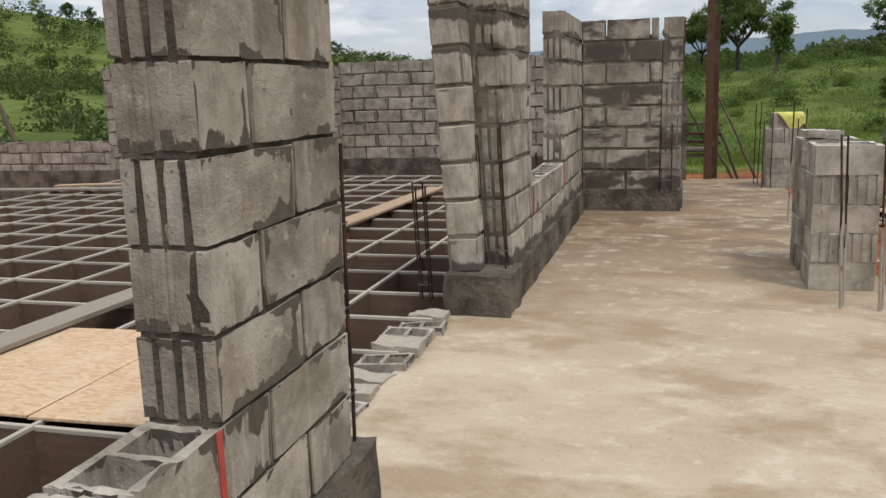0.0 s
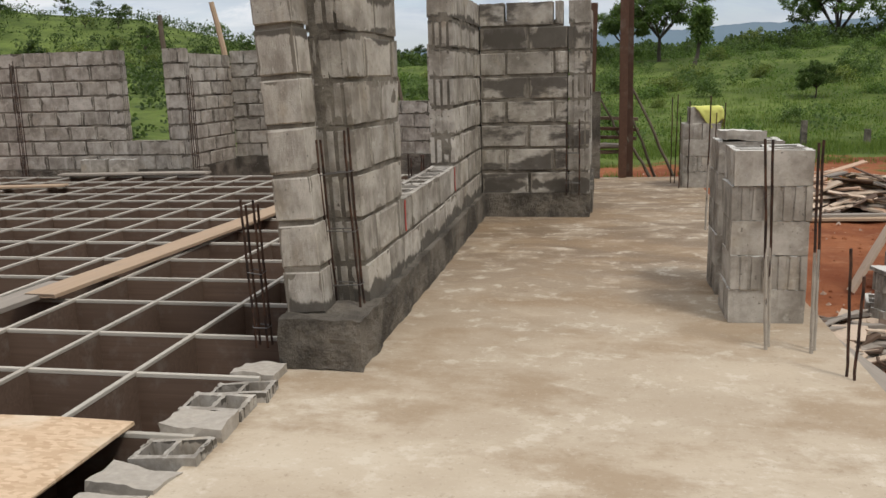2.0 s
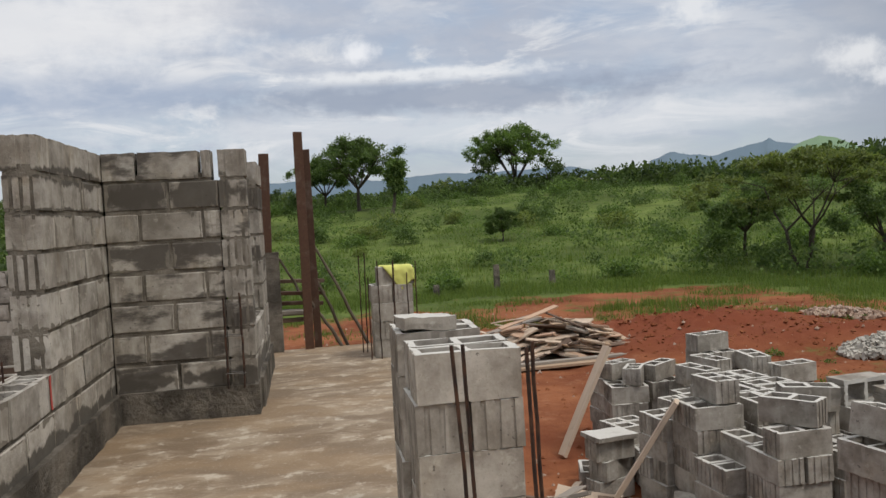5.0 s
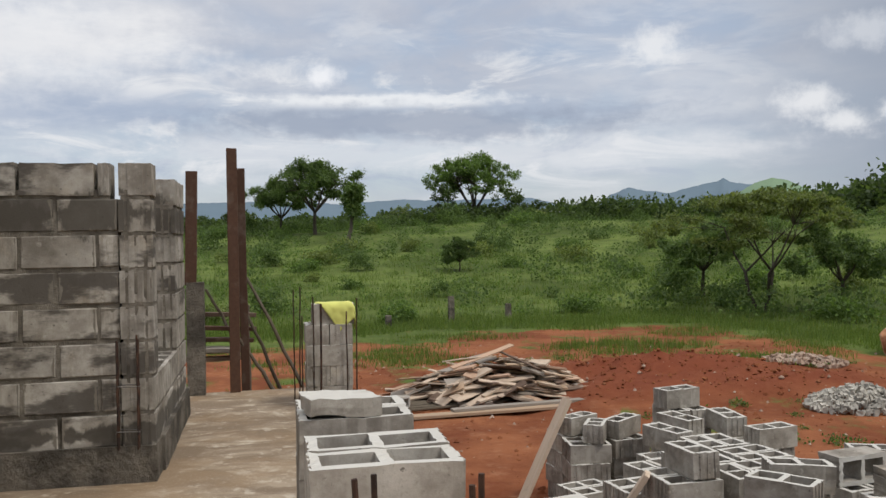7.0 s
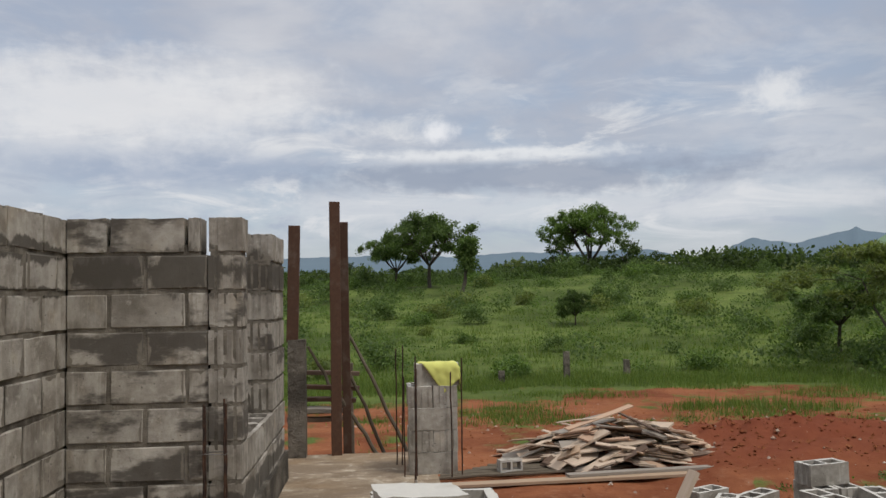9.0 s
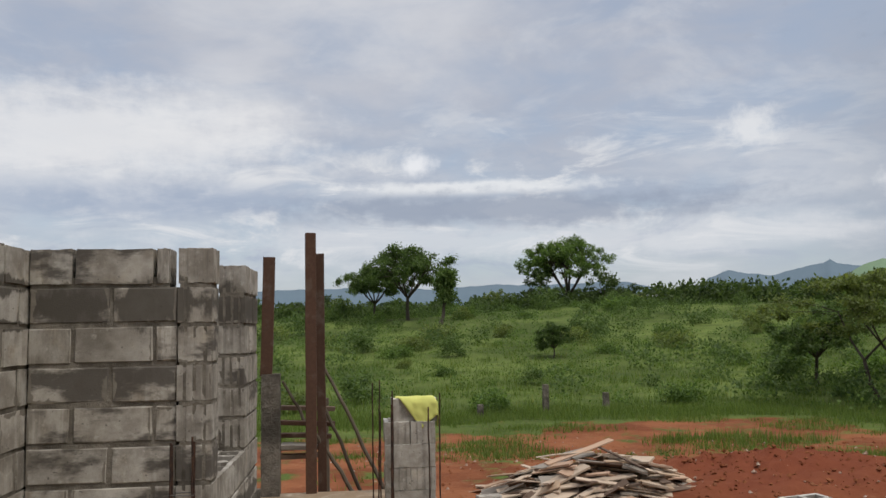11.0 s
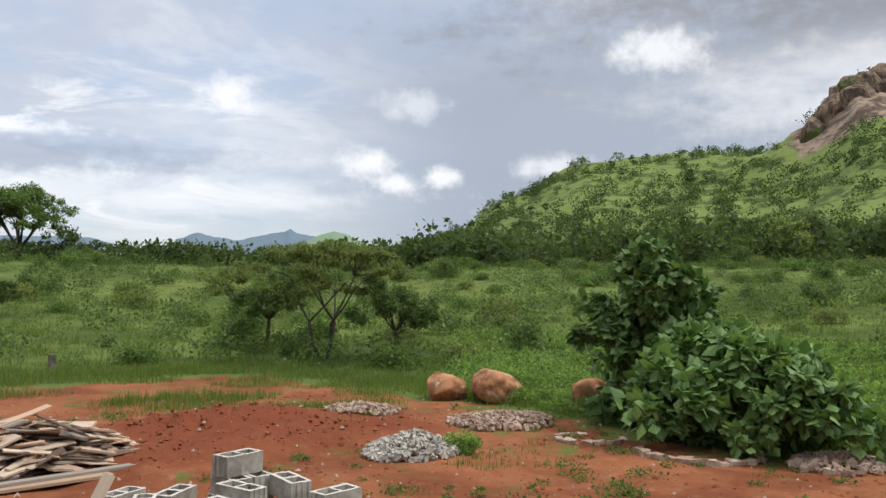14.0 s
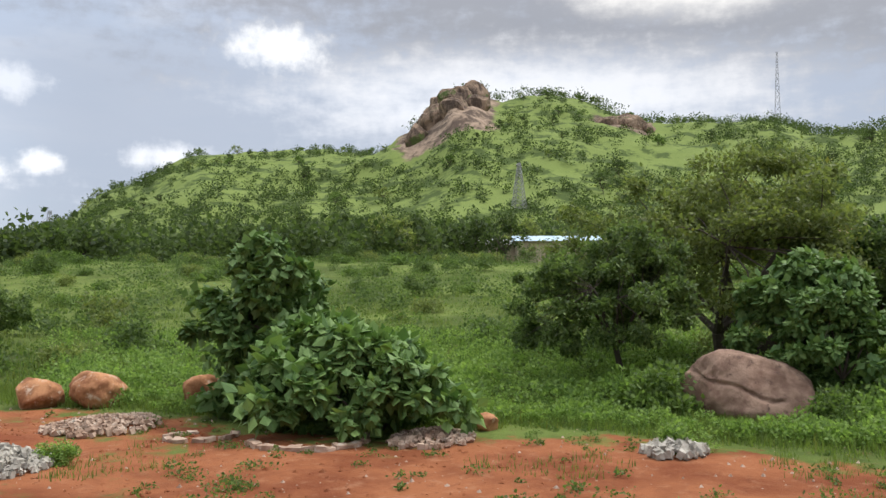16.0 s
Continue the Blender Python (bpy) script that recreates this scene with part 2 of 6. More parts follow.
def paint_plinth(g):
    p = world_place(g)
    c = g.mix(g.step(g.noise(p, 2.6, 6, 0.62), 0.36, 0.66), (0.085, 0.074, 0.060), (0.235, 0.205, 0.165))
    c = g.mix(g.math("MULTIPLY", g.step(g.noise(p, 9.0, 5, 0.7), 0.6, 0.75), 0.5), c, (0.36, 0.33, 0.28))
    return c, g.noise(p, 22.0, 6, 0.7)


M_PLINTH = material("rough_cast_concrete", paint_plinth, 0.93, 1.0, dist=0.05, spec=0.15)


def paint_floor(g):
    p = world_place(g)
    stretch = g.put("ShaderNodeMapping", {"Vector": p, "Scale": (0.8, 1.25, 1.0), "Rotation": (0, 0, 0.3)}).outputs[0]
    big = g.noise(stretch, 0.75, 6, 0.55)
    mid = g.noise(stretch, 2.4, 7, 0.62, distortion=0.5)
    c = g.mix(g.step(big, 0.36, 0.66), (0.270, 0.195, 0.122), (0.430, 0.345, 0.245))
    c = g.mix(g.math("MULTIPLY", g.step(mid, 0.44, 0.66), 0.55), c, (0.520, 0.445, 0.335))
    # loose cream dust lies over the near end of the slab, the far end is walked brown
    far = g.math("ADD", g.put("ShaderNodeSeparateXYZ", {0: p}).outputs[1], g.math("MULTIPLY", g.math("SUBTRACT", mid, 0.5), 5.0))
    c = g.mix(g.math("MULTIPLY", g.math("SUBTRACT", 1.0, g.step(far, 4.3, 7.2)), 0.52), c, g.mix(mid, (0.47, 0.385, 0.28), (0.62, 0.54, 0.42)))
    c = g.mix(g.math("MULTIPLY", g.step(far, 5.4, 8.0), 0.85), c, g.mix(g.step(mid, 0.42, 0.62), (0.165, 0.115, 0.072), (0.30, 0.232, 0.16)))
    flake = g.noise(p, 7.5, 7, 0.68)
    c = g.mix(g.math("MULTIPLY", g.step(g.math("MULTIPLY", flake, g.math("ADD", mid, 0.45)), 0.52, 0.62), 0.45), c, (0.62, 0.55, 0.44))
    c = g.mix(g.math("MULTIPLY", g.step(g.noise(stretch, 1.1, 7, 0.68), 0.46, 0.62), 0.62), c, (0.265, 0.180, 0.102))
    c = g.mix(g.math("MULTIPLY", g.step(g.noise(p, 19.0, 5, 0.65), 0.58, 0.75), 0.38), c, (0.21, 0.15, 0.09))
    c = g.mix(g.math("MULTIPLY", g.step(g.noise(p, 48.0, 4, 0.7), 0.55, 0.72), 0.30), c, (0.62, 0.56, 0.46))
    c = g.mix(g.math("MULTIPLY", g.step(g.noise(p, 33.0, 4, 0.7), 0.58, 0.70), 0.35), c, (0.20, 0.145, 0.09))
    return c, g.math("ADD", g.math("MULTIPLY", flake, 0.6), g.math("MULTIPLY", g.noise(p, 55.0, 4, 0.6), 0.4))


M_FLOOR = material("dusty_cement_screed", paint_floor, 0.80, 0.35, dist=0.01, spec=0.3)


def paint_wood(dark, light, along="Y", grey=0.0):
    def paint(g):
        co, r = own_place(g)
        sc = {"X": (0.8, 22, 22), "Y": (22, 0.8, 22), "Z": (22, 22, 0.8)}[along]
        st = g.put("ShaderNodeMapping", {"Vector": co, "Scale": sc}).outputs[0]
        grain = g.noise(st, 1.6, 5, 0.6, distortion=0.6)
        c = g.mix(grain, dark, light)
        c = g.mix(g.math("MULTIPLY", r, 0.35), c, tuple(v * 0.5 for v in dark))
        dirt = g.step(g.noise(co, 6.0, 5, 0.65), 0.52, 0.72)
        c = g.mix(g.math("MULTIPLY", dirt, 0.25 + grey), c, (0.24, 0.21, 0.175))
        return c, grain
    return paint


M_FRESH = material("fresh_plank", paint_wood((0.42, 0.29, 0.18), (0.60, 0.46, 0.32)), 0.8, 0.3, dist=0.004)
M_FRESH_X = material("fresh_board", paint_wood((0.36, 0.24, 0.15), (0.56, 0.42, 0.29), "X"), 0.8, 0.3, dist=0.004)
M_GREYWOOD = material("weathered_plank", paint_wood((0.22, 0.185, 0.15), (0.42, 0.37, 0.31), "X", 0.25), 0.88, 0.35, dist=0.004)
M_POST = material("red_brown_post", paint_wood((0.055, 0.028, 0.018), (0.135, 0.068, 0.040), "Z"), 0.75, 0.3, dist=0.004)
M_SHUTTER = material("shuttering_board", paint_wood((0.085, 0.053, 0.036), (0.195, 0.130, 0.090), "X", 0.1), 0.88, 0.35, dist=0.004)
M_EDGE = material("shutter_edge_strip", paint_wood((0.36, 0.325, 0.27), (0.57, 0.52, 0.44), "X"), 0.85, 0.2, dist=0.003)
M_BARK = material("bark", paint_wood((0.045, 0.036, 0.028), (0.12, 0.10, 0.08), "Z"), 0.95, 0.6, dist=0.02)
M_POLE = material("bush_pole", paint_wood((0.09, 0.07, 0.05), (0.19, 0.155, 0.11), "Z"), 0.9, 0.4, dist=0.006)


def paint_osb(g):
    p = world_place(g)
    vor = g.put("ShaderNodeTexVoronoi", {"Vector": g.put("ShaderNodeMapping", {"Vector": p, "Scale": (1.0, 2.2, 1.0), "Rotation": (0, 0, 0.5)}).outputs[0], "Scale": 28.0}).outputs["Color"]
    c = g.mix(g.put("ShaderNodeSeparateColor", {0: vor}).outputs[0], (0.46, 0.315, 0.19), (0.62, 0.455, 0.30))
    c = g.mix(g.step(g.noise(p, 3.0, 5), 0.5, 0.75), c, (0.62, 0.50, 0.36))
    return c


M_OSB = material("strand_board", paint_osb, 0.75, 0.2, 60.0, dist=0.003)


def paint_rebar(g):
    co, r = own_place(g)
    return g.mix(g.step(g.noise(co, 14.0, 4), 0.35, 0.7), (0.035, 0.024, 0.020), (0.105, 0.055, 0.035))


M_REBAR = material("rusty_rebar", paint_rebar, 0.75, 0.4, 120.0, metal=0.35, dist=0.002)
M_COAT = material("dried_cement_coat", lambda g: g.mix(g.noise(world_place(g), 30.0, 4, 0.6), (0.26, 0.23, 0.19), (0.48, 0.43, 0.36)), 0.95, 0.5, 80.0, dist=0.003)
M_WIRE = material("tie_wire", lambda g: (0.16, 0.15, 0.14, 1), 0.5, 0.0, metal=0.7)


def paint_ground(g):
    p = world_place(g)
    grass = g.put("ShaderNodeAttribute", attribute_name="grass").outputs["Fac"]
    mound = g.put("ShaderNodeAttribute", attribute_name="mound").outputs["Fac"]
    wood = g.put("ShaderNodeAttribute", attribute_name="wood").outputs["Fac"]
    rock = g.put("ShaderNodeAttribute", attribute_name="rock").outputs["Fac"]
    n1 = g.noise(p, 0.55, 7, 0.62)
    n2 = g.noise(p, 3.2, 6, 0.65)
    red = g.mix(g.step(n1, 0.35, 0.65), (0.160, 0.050, 0.022), (0.275, 0.105, 0.047))
    red = g.mix(g.math("MULTIPLY", g.step(n2, 0.52, 0.72), 0.38), red, (0.37, 0.20, 0.12))
    red = g.mix(g.math("MULTIPLY", g.step(g.noise(p, 7.0, 6, 0.7), 0.54, 0.68), 0.45), red, (0.115, 0.038, 0.018))
    red = g.mix(mound, red, g.mix(n2, (0.120, 0.030, 0.014), (0.230, 0.070, 0.034)))
    g1 = g.noise(p, 0.11, 6, 0.6)
    g2 = g.noise(p, 0.9, 6, 0.65)
    green = g.mix(g.step(g1, 0.35, 0.66), (0.062, 0.092, 0.020), (0.138, 0.185, 0.044))
    green = g.mix(g.math("MULTIPLY", g.step(g2, 0.45, 0.7), 0.65), green, (0.042, 0.066, 0.018))
    green = g.mix(g.math("MULTIPLY", g.step(g.noise(p, 4.5, 6, 0.7), 0.52, 0.66), 0.55), green, (0.105, 0.082, 0.034))
    green = g.mix(g.math("MULTIPLY", g.step(g.noise(p, 11.0, 5, 0.7), 0.54, 0.68), 0.5), green, (0.165, 0.205, 0.055))
    spots = g.step(g.noise(p, 0.10, 7, 0.66), 0.50, 0.58)
    # brighter green on the hill: a patch of sunlight put into the grass colour
    green = g.mix(g.math("MULTIPLY", wood, 0.75), green, g.mix(g2, (0.135, 0.185, 0.052), (0.205, 0.262, 0.076)))
    green = g.mix(g.math("MULTIPLY", spots, g.math("MULTIPLY", wood, 0.8)), green, (0.038, 0.062, 0.018))
    edge = g.math("ADD", grass, g.math("MULTIPLY", g.math("SUBTRACT", g.noise(p, 0.8, 6, 0.65), 0.5), 1.1))
    c = g.mix(g.step(edge, 0.44, 0.60), red, green)
    stone = g.mix(g.step(g.noise(g.put("ShaderNodeMapping", {"Vector": p, "Scale": (1.0, 1.0, 0.5)}).outputs[0], 0.13, 8, 0.72), 0.42, 0.60), (0.085, 0.062, 0.048), (0.30, 0.225, 0.165))
    c = g.mix(g.step(g.math("ADD", rock, g.math("MULTIPLY", g.math("SUBTRACT", g.noise(p, 0.07, 6, 0.65), 0.5), 0.9)), 0.45, 0.58), c, stone)
    return c, g.math("ADD", g.math("MULTIPLY", n2, 0.6), g.math("MULTIPLY", g.noise(p, 22.0, 5, 0.7), 0.4))


def paint_earth(g):
    p = world_place(g)
    n = g.noise(p, 4.0, 6, 0.65)
    return g.mix(g.step(n, 0.35, 0.65), (0.11, 0.040, 0.022), (0.24, 0.095, 0.055)), g.noise(p, 14.0, 6, 0.7)


M_EARTH = material("red_earth_fill", paint_earth, 0.96, 0.9, dist=0.05, spec=0.1)
M_GROUND = material("laterite_and_grass", paint_ground, 0.96, 0.8, dist=0.05, spec=0.1)


def paint_leaf(dark, light, yellow=0.0):
    def paint(g):
        r = g.put("ShaderNodeNewGeometry").outputs["Random Per Island"]
        o = g.put("ShaderNodeObjectInfo").outputs["Random"]
        c = g.mix(r, dark, light)
        c = g.mix(g.math("MULTIPLY", o, 0.35), c, tuple(v * 0.6 for v in dark))
        if yellow:
            c = g.mix(g.step(r, 1.0 - yellow, 1.0), c, (0.20, 0.21, 0.045))
        return c
    return paint


def leaf_material(name, paint, through_light=0.5):
    m = bpy.data.materials.new(name)
    m.use_nodes = True
    g = Nodes(m.node_tree)
    colour = paint(g)
    b = g.put("ShaderNodeBsdfPrincipled", {"Base Color": colour, "Roughness": 0.55, "Specular IOR Level": 0.25})
    t = g.put("ShaderNodeBsdfTranslucent", {"Color": g.mix(1.0, colour, (1.15, 1.25, 0.7), "MULTIPLY")})
    mixed = g.put("ShaderNodeMixShader", {0: through_light})
    g.nt.links.new(b.outputs[0], mixed.inputs[1])
    g.nt.links.new(t.outputs[0], mixed.inputs[2])
    out = g.put("ShaderNodeOutputMaterial")
    g.nt.links.new(mixed.outputs[0], out.inputs[0])
    return m


M_LEAF = leaf_material("leaf_mid_green", paint_leaf((0.067, 0.116, 0.033), (0.202, 0.292, 0.083)))
M_LEAF_DARK = leaf_material("leaf_dark_green", paint_leaf((0.063, 0.105, 0.037), (0.189, 0.262, 0.089)))
M_LEAF_OLIVE = leaf_material("leaf_olive", paint_leaf((0.106, 0.137, 0.047), (0.284, 0.336, 0.113), 0.06))
M_LEAF_BIG = leaf_material("leaf_broad", paint_leaf((0.075, 0.149, 0.044), (0.204, 0.319, 0.099)), 0.25)
M_LEAF_LUSH = leaf_material("leaf_lush", paint_leaf((0.124, 0.207, 0.054), (0.337, 0.483, 0.136)))
M_LEAF_WOOD = leaf_material("leaf_far_wood", paint_leaf((0.039, 0.065, 0.023), (0.117, 0.163, 0.055)))
M_GRASS = leaf_material("grass_blade", paint_leaf((0.100, 0.150, 0.034), (0.215, 0.290, 0.075), 0.08))


def paint_boulder(a, b, c3):
    def paint(g):
        co, r = own_place(g)
        n = g.noise(co, 2.2, 6, 0.62)
        c = g.mix(g.step(n, 0.35, 0.65), a, b)
        c = g.mix(g.step(g.noise(co, 5.0, 5, 0.65), 0.55, 0.70), c, c3)
        return c, g.noise(co, 9.0, 6, 0.65)
    return paint


M_ROCK = material("orange_boulder", paint_boulder((0.20, 0.080, 0.035), (0.47, 0.235, 0.115), (0.50, 0.38, 0.28)), 0.9, 0.6, dist=0.05)
M_GRANITE = material("brown_granite", paint_boulder((0.18, 0.108, 0.078), (0.32, 0.215, 0.158), (0.12, 0.074, 0.056)), 0.9, 0.6, dist=0.05)
M_GRAVEL = material("grey_gravel", paint_boulder((0.27, 0.25, 0.215), (0.46, 0.43, 0.37), (0.30, 0.27, 0.22)), 0.9, 0.3, dist=0.02)
M_RUBBLE = material("pink_rubble", paint_boulder((0.28, 0.185, 0.13), (0.45, 0.34, 0.26), (0.50, 0.44, 0.37)), 0.9, 0.3, dist=0.02)


def plain(name, colour, rough=0.7, var=0.15, metal=0.0):
    def paint(g):
        co, r = own_place(g)
        return g.mix(g.noise(co, 8.0, 5, 0.6), tuple(v * (1 - var) for v in colour), tuple(min(1, v * (1 + var)) for v in colour))
    return material(name, paint, rough, 0.15, 30.0, metal=metal)


M_CLOTH = plain("yellow_cloth", (0.62, 0.62, 0.17), 0.85, 0.2)
# far hills: the haze of distance is mixed into both base colours
M_HAZEBLUE = plain("far_hill_haze_blue", (0.125, 0.175, 0.215), 1.0, 0.12)
M_HAZEGREEN = plain("far_hill_haze_green", (0.17, 0.25, 0.15), 1.0, 0.35)
M_ROOF_BLUE = plain("blue_sheet_roof", (0.42, 0.55, 0.66), 0.5, 0.1)
M_ROOF_RED = plain("rusty_sheet_roof", (0.33, 0.19, 0.13), 0.7, 0.2)
M_ROOF_PALE = plain("pale_sheet_roof", (0.62, 0.63, 0.62), 0.5, 0.1)
M_RENDER = plain("beige_render_wall", (0.46, 0.38, 0.29), 0.9, 0.1)
M_STEEL = plain("lattice_steel", (0.30, 0.30, 0.31), 0.6, 0.15, 0.3)
M_REDMARK = plain("red_chalk", (0.42, 0.075, 0.06), 0.95, 0.3)


# ---- mesh helpers ----
def link_mesh(name, verts, faces, mat, parent=None, label=""):
    me = bpy.data.meshes.new(name)
    me.from_pydata(verts, [], faces)
    me.materials.append(mat)
    ob = new(name, me)
    if parent is not None:
        ob.parent = parent
    if label:
        ob["label"] = label
    return ob


def part(name, bm, mat, parent=None, label=""):
    me = bpy.data.meshes.new(name)
    bmesh.ops.recalc_face_normals(bm, faces=bm.faces)
    bm.to_mesh(me)
    bm.free()
    me.materials.append(mat)
    ob = new(name, me)
    if parent is not None:
        ob.parent = parent
    if label:
        ob["label"] = label
    return ob


def piece(name, me, parent, m):
    """One more object on a shared mesh, at the pose m under its parent."""
    ob = new(name, me)
    ob.parent = parent
    ob.matrix_local = m
    return ob


def add_box(bm, x0, x1, y0, y1, z0, z1, bevel=0.0, turn=None):
    m = Matrix.Translation(((x0 + x1) / 2, (y0 + y1) / 2, (z0 + z1) / 2)) @ Matrix.Diagonal((x1 - x0, y1 - y0, z1 - z0, 1))
    if turn is not None:
        m = turn @ m
    vs = bmesh.ops.create_cube(bm, size=1.0, matrix=m)["verts"]
    if bevel:
        es = list({e for v in vs for e in v.link_edges})
        bmesh.ops.bevel(bm, geom=es, offset=bevel, segments=1, affect="EDGES")


def rough_box(bm, x0, x1, y0, y1, z0, z1, step=0.12, wobble=0.012, seed=0):
    """A box of cast concrete: gridded faces with an uneven surface."""
    nx, ny, nz = (max(1, min(80, round(abs(b - a) / step))) for a, b in ((x0, x1), (y0, y1), (z0, z1)))
    made = {}

    def vert(i, j, k):
        key = (i, j, k)
        if key not in made:
            p = Vector((x0 + (x1 - x0) * i / nx, y0 + (y1 - y0) * j / ny, z0 + (z1 - z0) * k / nz))
            made[key] = bm.verts.new(p + noise.noise_vector(p * 5.0 + Vector((seed, 0, 0))) * wobble + noise.noise_vector(p * 19.0 + Vector((0, seed, 0))) * wobble * 0.55)
        return made[key]

    for i in range(nx):
        for j in range(ny):
            for k in (0, nz):
                bm.faces.new([vert(i, j, k), vert(i + 1, j, k), vert(i + 1, j + 1, k), vert(i, j + 1, k)])
    for i in range(nx):
        for k in range(nz):
            for j in (0, ny):
                bm.faces.new([vert(i, j, k), vert(i + 1, j, k), vert(i + 1, j, k + 1), vert(i, j, k + 1)])
    for j in range(ny):
        for k in range(nz):
            for i in (0, nx):
                bm.faces.new([vert(i, j, k), vert(i, j + 1, k), vert(i, j + 1, k + 1), vert(i, j, k + 1)])


def add_tube(bm, points, radii, sides=7):
    """A tube through the points; it tapers by the radii."""
    rings = []
    for i, p in enumerate(points):
        p = Vector(p)
        d = (Vector(points[min(i + 1, len(points) - 1)]) - Vector(points[max(i - 1, 0)])).normalized()
        u = d.cross(Vector((0.31, 0.87, 0.12))).normalized()
        w = d.cross(u)
        rings.append([bm.verts.new(p + (u * math.cos(a) + w * math.sin(a)) * radii[i]) for a in (2 * math.pi * s / sides for s in range(sides))])
    for a, b in zip(rings, rings[1:]):
        for s in range(sides):
            bm.faces.new([a[s], a[(s + 1) % sides], b[(s + 1) % sides], b[s]])
    bm.faces.new(rings[0][::-1])
    bm.faces.new(rings[-1])


def grid_solid(xs, ys, z0, z1, full):
    """Verts and faces of an upright prism on a grid of cells; full(i, j) tells which cells are solid."""
    verts, index, faces = [], {}, []

    def v(i, j, k):
        if (i, j, k) not in index:
            index[i, j, k] = len(verts)
            verts.append((xs[i], ys[j], (z0, z1)[k]))
        return index[i, j, k]

    nx, ny = len(xs) - 1, len(ys) - 1

    def ok(i, j):
        return 0 <= i < nx and 0 <= j < ny and full(i, j)

    for i in range(nx):
        for j in range(ny):
            if not ok(i, j):
                continue
            faces.append((v(i, j, 1), v(i + 1, j, 1), v(i + 1, j + 1, 1), v(i, j + 1, 1)))
            faces.append((v(i, j, 0), v(i, j + 1, 0), v(i + 1, j + 1, 0), v(i + 1, j, 0)))
            if not ok(i - 1, j):
                faces.append((v(i, j, 0), v(i, j, 1), v(i, j + 1, 1), v(i, j + 1, 0)))
            if not ok(i + 1, j):
                faces.append((v(i + 1, j, 0), v(i + 1, j + 1, 0), v(i + 1, j + 1, 1), v(i + 1, j, 1)))
            if not ok(i, j - 1):
                faces.append((v(i, j, 0), v(i + 1, j, 0), v(i + 1, j, 1), v(i, j, 1)))
            if not ok(i, j + 1):
                faces.append((v(i, j + 1, 0), v(i, j + 1, 1), v(i + 1, j + 1, 1), v(i + 1, j + 1, 0)))
    return verts, faces


def solid_block(name, mat, seed):
    """A block of 0.4 x 0.2 x 0.2 m, solid, with worn edges; middle at the origin."""
    rnd = random.Random(seed)
    bm = bmesh.new()
    add_box(bm, -0.2, 0.2, -0.1, 0.1, -0.1, 0.1, bevel=0.007)
    for v in bm.verts:
        v.co += Vector((rnd.uniform(-1, 1), rnd.uniform(-1, 1) * 0.5, rnd.uniform(-1, 1))) * 0.004
    me = bpy.data.meshes.new(name)
    bmesh.ops.recalc_face_normals(bm, faces=bm.faces)
    bm.to_mesh(me)
    bm.free()
    me.materials.append(mat)
    return me


def hollow_block(name, mat, seed):
    """A block with two cells and grooved ends."""
    rnd = random.Random(seed)
    xs = [-0.2, -0.194, -0.168, -0.017, 0.017, 0.168, 0.194, 0.2]
    ys = [-0.1, -0.068, -0.046, -0.011, 0.011, 0.046, 0.068, 0.1]

    def full(i, j):
        if i in (0, 6):
            return j not in (1, 3, 5)
        return not (i in (2, 4) and 1 <= j <= 5)

    verts, faces = grid_solid(xs, ys, -0.1, 0.1, full)
    verts = [(x + rnd.uniform(-1, 1) * 0.0025, y + rnd.uniform(-1, 1) * 0.0025, z + rnd.uniform(-1, 1) * 0.004) for x, y, z in verts]
    me = bpy.data.meshes.new(name)
    me.from_pydata(verts, [], faces)
    me.materials.append(mat)
    return me


SOLID = {m.name: [solid_block("block", m, i) for i in range(3)] for m in (M_BLOCK, M_NEAR, M_DAMP, M_FAR)}
HOLLOW = {m.name: [hollow_block("hollow_block", m, i) for i in range(3)] for m in (M_BLOCK, M_NEAR, M_DAMP, M_LOOSE, M_FAR)}
PITCH, PLINTH = 0.243, 0.25


